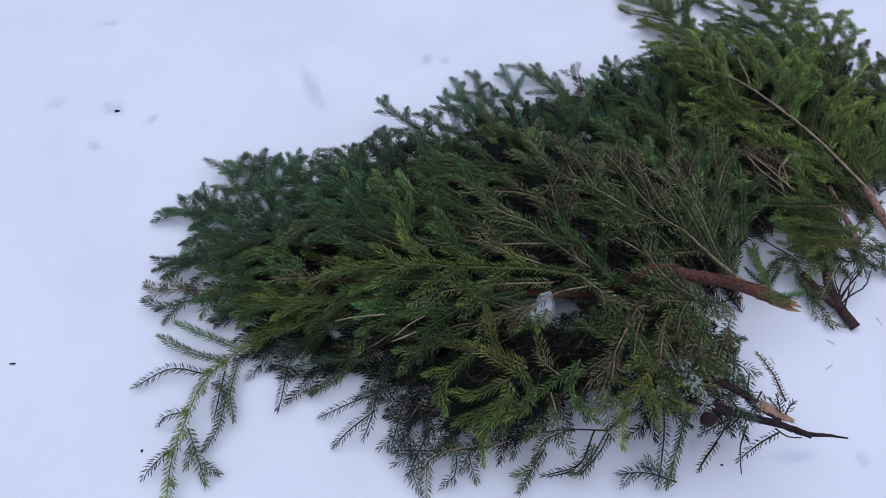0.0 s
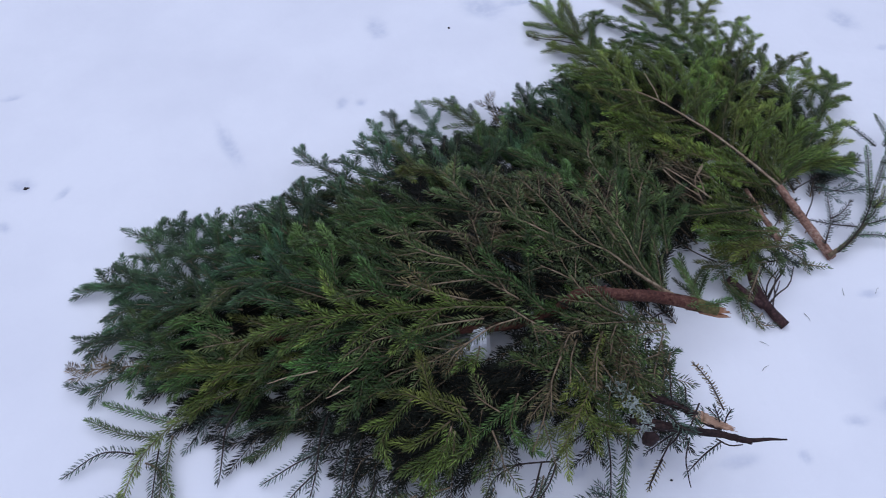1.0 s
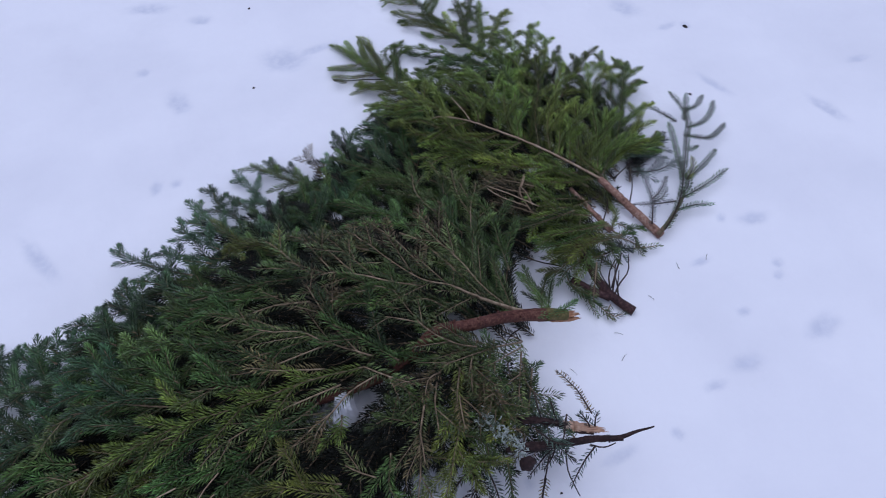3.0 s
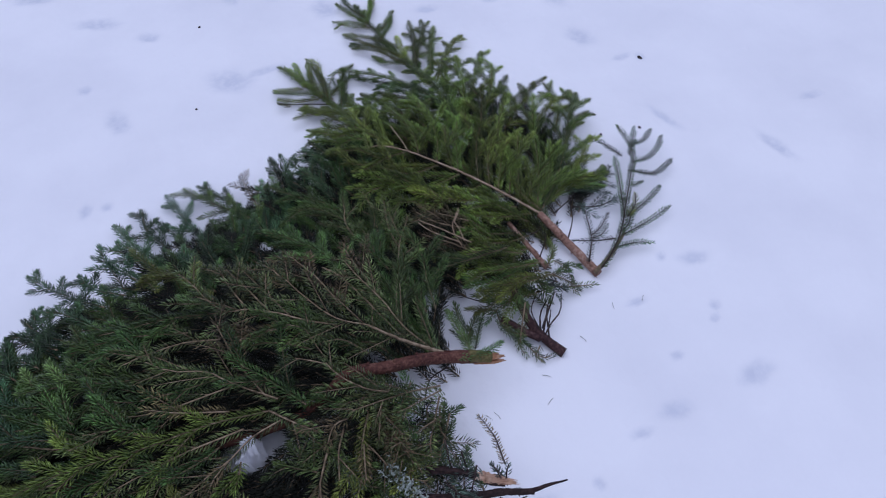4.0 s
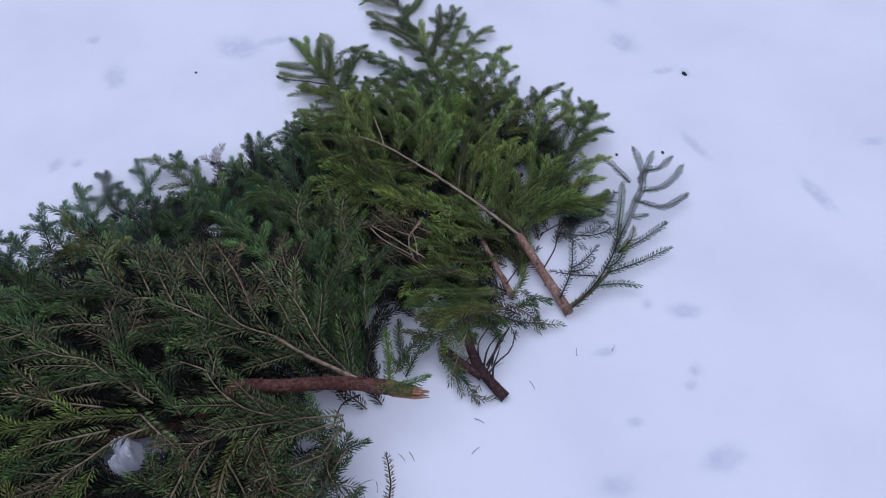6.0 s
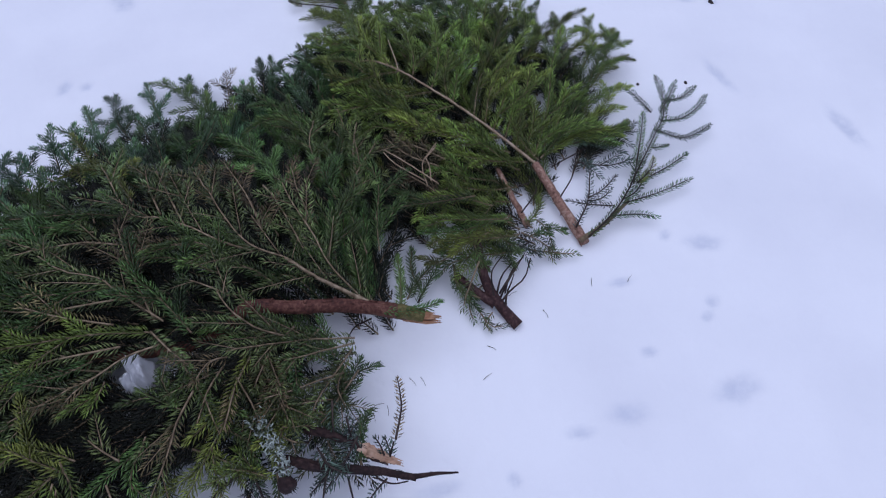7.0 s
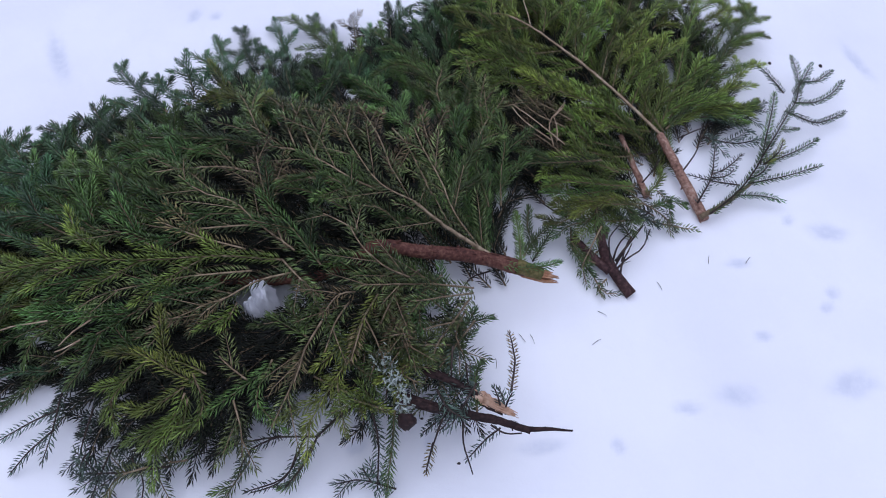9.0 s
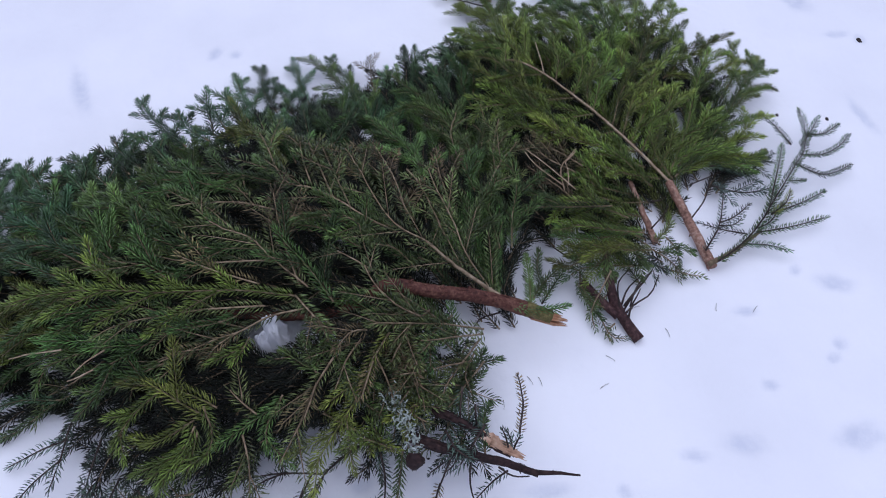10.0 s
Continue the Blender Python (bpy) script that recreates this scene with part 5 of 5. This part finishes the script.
low(broken_bough, "pale", 0.02, (0.13, 0.1), (0.503, 0.434), (0.475, 0.466), (0.486, 0.516))
low(broken_bough, "pale", 0.02, (0.12, 0.08), (0.451, 0.448), (0.420, 0.458), (0.396, 0.442))
low(broken_bough, "pale", 0, (0.12, 0.1), (0.554, 0.400), (0.554, 0.428), (0.549, 0.449), thin=True)
low(broken_bough, "dead", 0, (0.12, 0.03), (0.565, 0.432), (0.580, 0.498), (0.581, 0.562), thin=True)
low(broken_bough, "green", 0.03, (0.12, 0.06), (0.482, 0.455), (0.485, 0.498), (0.513, 0.543), (0.538, 0.586))
low(broken_bough, "pale", 0.02, (0.15, 0.14), (0.517, 0.433), (0.492, 0.397), (0.477, 0.377))
low(broken_bough, "pale", 0, (0.15, 0.15), (0.464, 0.427), (0.478, 0.399), (0.499, 0.387))
low(broken_bough, "olive", 0.02, (0.15, 0.12), (0.421, 0.461), (0.452, 0.483), (0.484, 0.489))
low(broken_bough, None, 0, (0.13, 0.125), (0.435, 0.412), (0.461, 0.405), (0.483, 0.404))
low(broken_bough, None, 0, (0.13, 0.12), (0.532, 0.383), (0.551, 0.371), (0.573, 0.370))
low(broken_bough, "pale", 0, (0.13, 0.15), (0.547, 0.409), (0.543, 0.421), (0.537, 0.429), thin=True)
low(broken_bough, "pale", 0, (0.13, 0.15), (0.554, 0.406), (0.558, 0.416), (0.561, 0.418), thin=True)
low(broken_bough, "pale", 0, (0.15, 0.1), (0.505, 0.462), (0.507, 0.445), (0.513, 0.439))
low(broken_bough, "pale", 0, (0.15, 0.12), (0.489, 0.488), (0.487, 0.462), (0.487, 0.436))
low(broken_bough, "pale", 0, (0.13, 0.08), (0.483, 0.400), (0.472, 0.395), (0.461, 0.396), thin=True)
low(broken_bough, "lime", 0.02, (0.12, 0.155), (0.300, 0.466), (0.340, 0.440), (0.375, 0.416), (0.401, 0.403))
low(broken_bough, "olive", 0.03, (0.12, 0.16), (0.344, 0.525), (0.385, 0.483), (0.419, 0.447), (0.441, 0.427))
low(broken_bough, "green", 0.03, (0.12, 0.155), (0.360, 0.551), (0.400, 0.513), (0.438, 0.481), (0.457, 0.464))
low(broken_bough, "pale", 0.02, (0.12, 0.1), (0.408, 0.541), (0.423, 0.501), (0.430, 0.471))
low(broken_bough, "green", 0.02, (0.14, 0.155), (0.331, 0.490), (0.371, 0.456), (0.408, 0.428))

side_sprig = thing("spruce_sprig", 0.95, 0.76, 0.0, "thin open green spruce sprig flat on the snow", "spruce sprig", "loose spruce sprigs")
stem(side_sprig, TWIG, 0.005, 0.003, (0.941, 0.775, 0.020), (0.999, 0.808, 0.020), (1.053, 0.848, 0.020), sides=8)
low(side_sprig, "green", 0, (0.03, 0.05), (0.953, 0.774), (0.994, 0.802), (1.045, 0.851), (1.092, 0.913), (1.141, 0.980), (1.170, 1.021), (1.188, 1.067), (1.196, 1.136))
low(side_sprig, "blue", 0, (0.04, 0.03), (1.161, 1.042), (1.154, 1.088), (1.144, 1.137))
low(side_sprig, "blue", 0, (0.04, 0.02), (1.149, 0.996), (1.207, 0.974), (1.274, 1.009))
low(side_sprig, "blue", 0, (0.04, 0.03), (1.172, 1.016), (1.214, 1.018), (1.252, 1.039), (1.288, 1.079))
low(side_sprig, "blue", 0, (0.04, 0.03), (1.201, 1.068), (1.243, 1.076), (1.280, 1.100))
low(side_sprig, "blue", 0, (0.04, 0.04), (1.180, 1.040), (1.212, 1.078), (1.239, 1.118))
low(side_sprig, "blue", 0, (0.03, 0.02), (1.077, 0.878), (1.141, 0.905), (1.205, 0.938))
low(side_sprig, "blue", 0, (0.03, 0.02), (1.039, 0.836), (1.104, 0.853), (1.183, 0.881))
low(side_sprig, "green", 0, (0.03, 0.03), (1.072, 0.880), (1.113, 0.964), (1.153, 1.049))
low(side_sprig, "blue", 0, (0.03, 0.02), (1.005, 0.812), (1.053, 0.812), (1.095, 0.801))
low(side_sprig, "lime", 0, (0.03, 0.03), (1.077, 0.878), (1.110, 0.901), (1.128, 0.928))
low(side_sprig, "blue", 0, (0.03, 0.02), (1.037, 0.844), (1.071, 0.862), (1.113, 0.909))
low(side_sprig, "blue", 0, (0.03, 0.02), (1.134, 0.959), (1.154, 0.962), (1.171, 0.968))

corner_sprig = thing("spruce_sprig", -0.2, 0.6, 0.0, "forked yellow-green spruce sprig on the snow beside the heap", "spruce sprig", "loose spruce sprigs")
low(corner_sprig, "fresh", 0.001, (0.06, 0.02), (-0.117, 0.612), (-0.212, 0.584), (-0.266, 0.559), (-0.318, 0.523), (-0.351, 0.474), (-0.368, 0.398), (-0.371, 0.328), (-0.366, 0.262))
low(corner_sprig, "green", 0, (0.03, 0.02), (-0.306, 0.552), (-0.360, 0.575), (-0.421, 0.604))
low(corner_sprig, "green", 0, (0.03, 0.015), (-0.321, 0.528), (-0.383, 0.543), (-0.450, 0.576))
low(corner_sprig, "pale", 0, (0.03, 0.015), (-0.354, 0.503), (-0.415, 0.515), (-0.471, 0.486))
low(corner_sprig, "pale", 0, (0.03, 0.015), (-0.368, 0.437), (-0.404, 0.430), (-0.413, 0.418))
low(corner_sprig, "pale", 0, (0.03, 0.015), (-0.373, 0.380), (-0.397, 0.360), (-0.418, 0.331))
low(corner_sprig, "pale", 0, (0.03, 0.015), (-0.322, 0.509), (-0.330, 0.435))
low(corner_sprig, "green", 0, (0.03, 0.015), (-0.341, 0.487), (-0.316, 0.470), (-0.316, 0.414), (-0.332, 0.378))
low(corner_sprig, "green", 0, (0.03, 0.015), (-0.303, 0.530), (-0.308, 0.472), (-0.295, 0.431))
low(corner_sprig, "green", 0.02, (0.03, 0.015), (-0.362, 0.408), (-0.339, 0.356), (-0.327, 0.328))

pale_sprig = thing("spruce_sprig", -0.15, 0.55, 0.0, "small spruce sprig showing pale needle undersides, on snow", "spruce sprig", "loose spruce sprigs")
low(pale_sprig, "pale", 0, (0.05, 0.015), (-0.191, 0.565), (-0.216, 0.528), (-0.221, 0.482), (-0.227, 0.447))
low(pale_sprig, "pale", 0.02, (0.04, 0.015), (-0.209, 0.549), (-0.250, 0.555), (-0.271, 0.523))
low(pale_sprig, "green", 0, (0.05, 0.015), (-0.074, 0.536), (-0.111, 0.520), (-0.147, 0.489), (-0.184, 0.480))
low(pale_sprig, "blue", 0, (0.05, 0.02), (-0.092, 0.525), (-0.160, 0.531), (-0.208, 0.522))

tufted_sprig = thing("spruce_sprig", -0.05, 0.52, 0.0, "three-tipped spruce sprig with pale needle undersides, on snow", "spruce sprig", "loose spruce sprigs")
low(tufted_sprig, "pale", 0, (0.08, 0.03), (-0.044, 0.521), (-0.061, 0.478), (-0.071, 0.427), (-0.084, 0.396))
low(tufted_sprig, "pale", 0, (0.05, 0.015), (-0.065, 0.465), (-0.115, 0.452), (-0.157, 0.439))
low(tufted_sprig, "pale", 0, (0.05, 0.015), (-0.067, 0.435), (-0.103, 0.413), (-0.133, 0.391))
low(tufted_sprig, "pale", 0.02, (0.05, 0.015), (-0.019, 0.466), (-0.031, 0.415), (-0.039, 0.384))

edge_twig = thing("spruce_sprig", 0.36, 0.4, 0.0, "dark drooping spruce twig with thin needles over the snow", "spruce sprig", "loose spruce sprigs")
low(edge_twig, None, 0, (0.1, 0.02), (0.370, 0.438), (0.330, 0.423), (0.298, 0.400), (0.281, 0.375), (0.253, 0.348))
low(edge_twig, None, 0, (0.07, 0.03), (0.299, 0.400), (0.235, 0.407), (0.172, 0.402), (0.123, 0.397))
low(edge_twig, "green", 0, (0.09, 0.05), (0.361, 0.437), (0.329, 0.425), (0.300, 0.407), thin=True)
low(edge_twig, "pale", 0, (0.07, 0.04), (0.299, 0.396), (0.284, 0.371), (0.257, 0.342), thin=True)
low(edge_twig, "pale", 0, (0.06, 0.02), (0.244, 0.406), (0.203, 0.394), (0.186, 0.366))
low(edge_twig, "pale", 0, (0.12, 0.02), (0.375, 0.422), (0.384, 0.389), (0.377, 0.335))
low(edge_twig, "green", 0, (0.12, 0.02), (0.408, 0.413), (0.403, 0.373), (0.397, 0.334))
low(edge_twig, "pale", 0.02, (0.03, 0.02), (0.405, 0.335), (0.358, 0.350), (0.319, 0.345))
low(edge_twig, "pale", 0, (0.03, 0.02), (0.370, 0.348), (0.357, 0.371))
low(edge_twig, "green", 0.02, (0.03, 0.02), (0.203, 0.384), (0.179, 0.349), (0.161, 0.323))
low(edge_twig, None, 0, (0.05, 0.02), (0.282, 0.410), (0.253, 0.356), (0.197, 0.342))
low(edge_twig, "pale", 0, (0.05, 0.02), (0.271, 0.387), (0.253, 0.356), (0.197, 0.342), thin=True)
low(edge_twig, "green", 0, (0.04, 0.02), (0.282, 0.391), (0.262, 0.349), (0.241, 0.347))


# ---- small things on the snow ----
def blob(heap, centre, size, seed, rings=7, around=10, rough=0.25):
    """A lumpy closed body."""
    v = [(0, 0, 1)]
    for i in range(1, rings):
        for j in range(around):
            a, b = math.pi * i / rings, 2 * math.pi * j / around
            v.append((math.sin(a) * math.cos(b), math.sin(a) * math.sin(b), math.cos(a)))
    v = np.array(v + [(0, 0, -1)])
    k = np.array([1 + rough * noise.noise(Vector(q) * 1.7 + Vector((seed, 3.1 * seed, 0))) + 0.4 * rough * noise.noise(Vector(q) * 5 + Vector((0, seed, seed))) for q in v])
    f = [(0, 1 + j, 1 + (j + 1) % around) for j in range(around)]
    for i in range(rings - 2):
        for j in range(around):
            p, q = 1 + i * around + j, 1 + i * around + (j + 1) % around
            f += [(p, p + around, q + around), (p, q + around, q)]
    last, o = len(v) - 1, 1 + (rings - 2) * around
    f += [(last, o + (j + 1) % around, o + j) for j in range(around)]
    heap.add(np.asarray(centre) + v * k[:, None] * np.asarray(size), f)


knot = Heap()
blob(knot, (0.424, 0.383, 0.158), (0.012, 0.010, 0.014), 3.3, 9, 14, 0.3)
part("knot", knot, DARK_BARK, broken_bough, "rounded dark maroon knot")
moss = Heap()
for k in range(150):
    s = RNG.uniform(0, 1)
    c = np.array([0.392 + 0.033 * s, 0.476 - 0.078 * s, 0.164]) + RNG.normal(0, 0.006, 3)
    way = unit(RNG.normal(0, 1, 3) + np.array([0, 0, 0.5]))
    side = unit(np.cross(way, RNG.normal(0, 1, 3)))
    tube(moss, np.array([c, c + way * 0.004, c + way * 0.006 + side * 0.004]), 0.0012, 0.0007, 4, 0.3)
part("lichen", moss, LICHEN, broken_bough, "curly grey-green lichen tufts")


def crumb(x, y, wide, deep, turn):
    heap = Heap()
    blob(heap, (0, 0, 0), (max(wide * 0.65, 0.0018), max(deep * 0.5, 0.0018), max(0.0014, min(wide, deep) * 0.4)), x * 31, 5, 7, 0.5)
    z = float(snow_height(np.array([x]), np.array([y]))[0])
    ob = new("bark_crumb", heap.mesh("bark_crumb", CRUMB))
    ob.matrix_basis = pose(x, y, z + 0.0005, 0, 0, turn)
    tagged(ob, "tiny dark bark crumb lying on the snow", "bark crumb", "bark crumbs")


crumb(-0.692, 0.530, 0.010, 0.003, 0)
crumb(-0.437, 0.381, 0.003, 0.006, 0)
crumb(0.363, 1.999, 0.006, 0.008, 0)
crumb(0.288, 1.631, 0.005, 0.007, 0)
crumb(1.453, 1.412, 0.010, 0.018, 0)
crumb(0.444, 0.444, 0.004, 0.003, 0)
crumb(0.494, 0.375, 0.004, 0.004, 0)
crumb(1.290, 1.155, 0.006, 0.010, 0)
crumb(1.187, 1.167, 0.005, 0.009, 0)
crumb(-0.678, 1.150, 0.010, 0.007, 0)


def fallen_needle(x, y, turn):
    heap = Heap()
    tube(heap, np.array([(-0.0085, 0, 0), (-0.003, 0.0006, 0.0004), (0.004, 0.0005, 0.0004), (0.0085, -0.0006, 0)]), 0.00045, 0.00025, 5)
    z = float(snow_height(np.array([x]), np.array([y]))[0])
    ob = new("fallen_needle", heap.mesh("fallen_needle", FALLEN))
    ob.matrix_basis = pose(x, y, z + 0.0008, 0, 0, turn)
    tagged(ob, "single brown-green spruce needle fallen on the snow", "needle", "fallen needles")


fallen_needle(0.623, 0.564, -72)
fallen_needle(0.607, 0.566, -58)
fallen_needle(0.551, 0.538, 6)
fallen_needle(0.562, 0.526, -90)
fallen_needle(0.724, 0.555, 32)
fallen_needle(0.742, 0.604, -36)
fallen_needle(0.940, 0.699, 75)
fallen_needle(1.007, 0.695, 48)
fallen_needle(0.845, 0.650, -73)
fallen_needle(0.800, 0.699, 22)
fallen_needle(0.540, 0.519, -84)


def snow_clump(x, y, wide, high, seed):
    heap = Heap()
    blob(heap, (0, 0, high * 0.45), (wide, wide * 0.85, high * 0.6), seed, 16, 26, 0.42)
    ob = new("snow_clump", heap.mesh("snow_clump", SNOW))
    ob.matrix_basis = pose(x + 0.01, y - 0.03, 0.0, 0, 0, seed * 57)
    tagged(ob, "loose lump of white snow between the branches", "snow clump", "snow clumps")


snow_clump(0.203, 0.644, 0.021, 0.110, 1.3)
snow_clump(0.188, 0.636, 0.016, 0.090, 6.1)
snow_clump(0.459, 0.619, 0.014, 0.035, 2.9)
snow_clump(0.321, 1.092, 0.026, 0.05, 4.2)
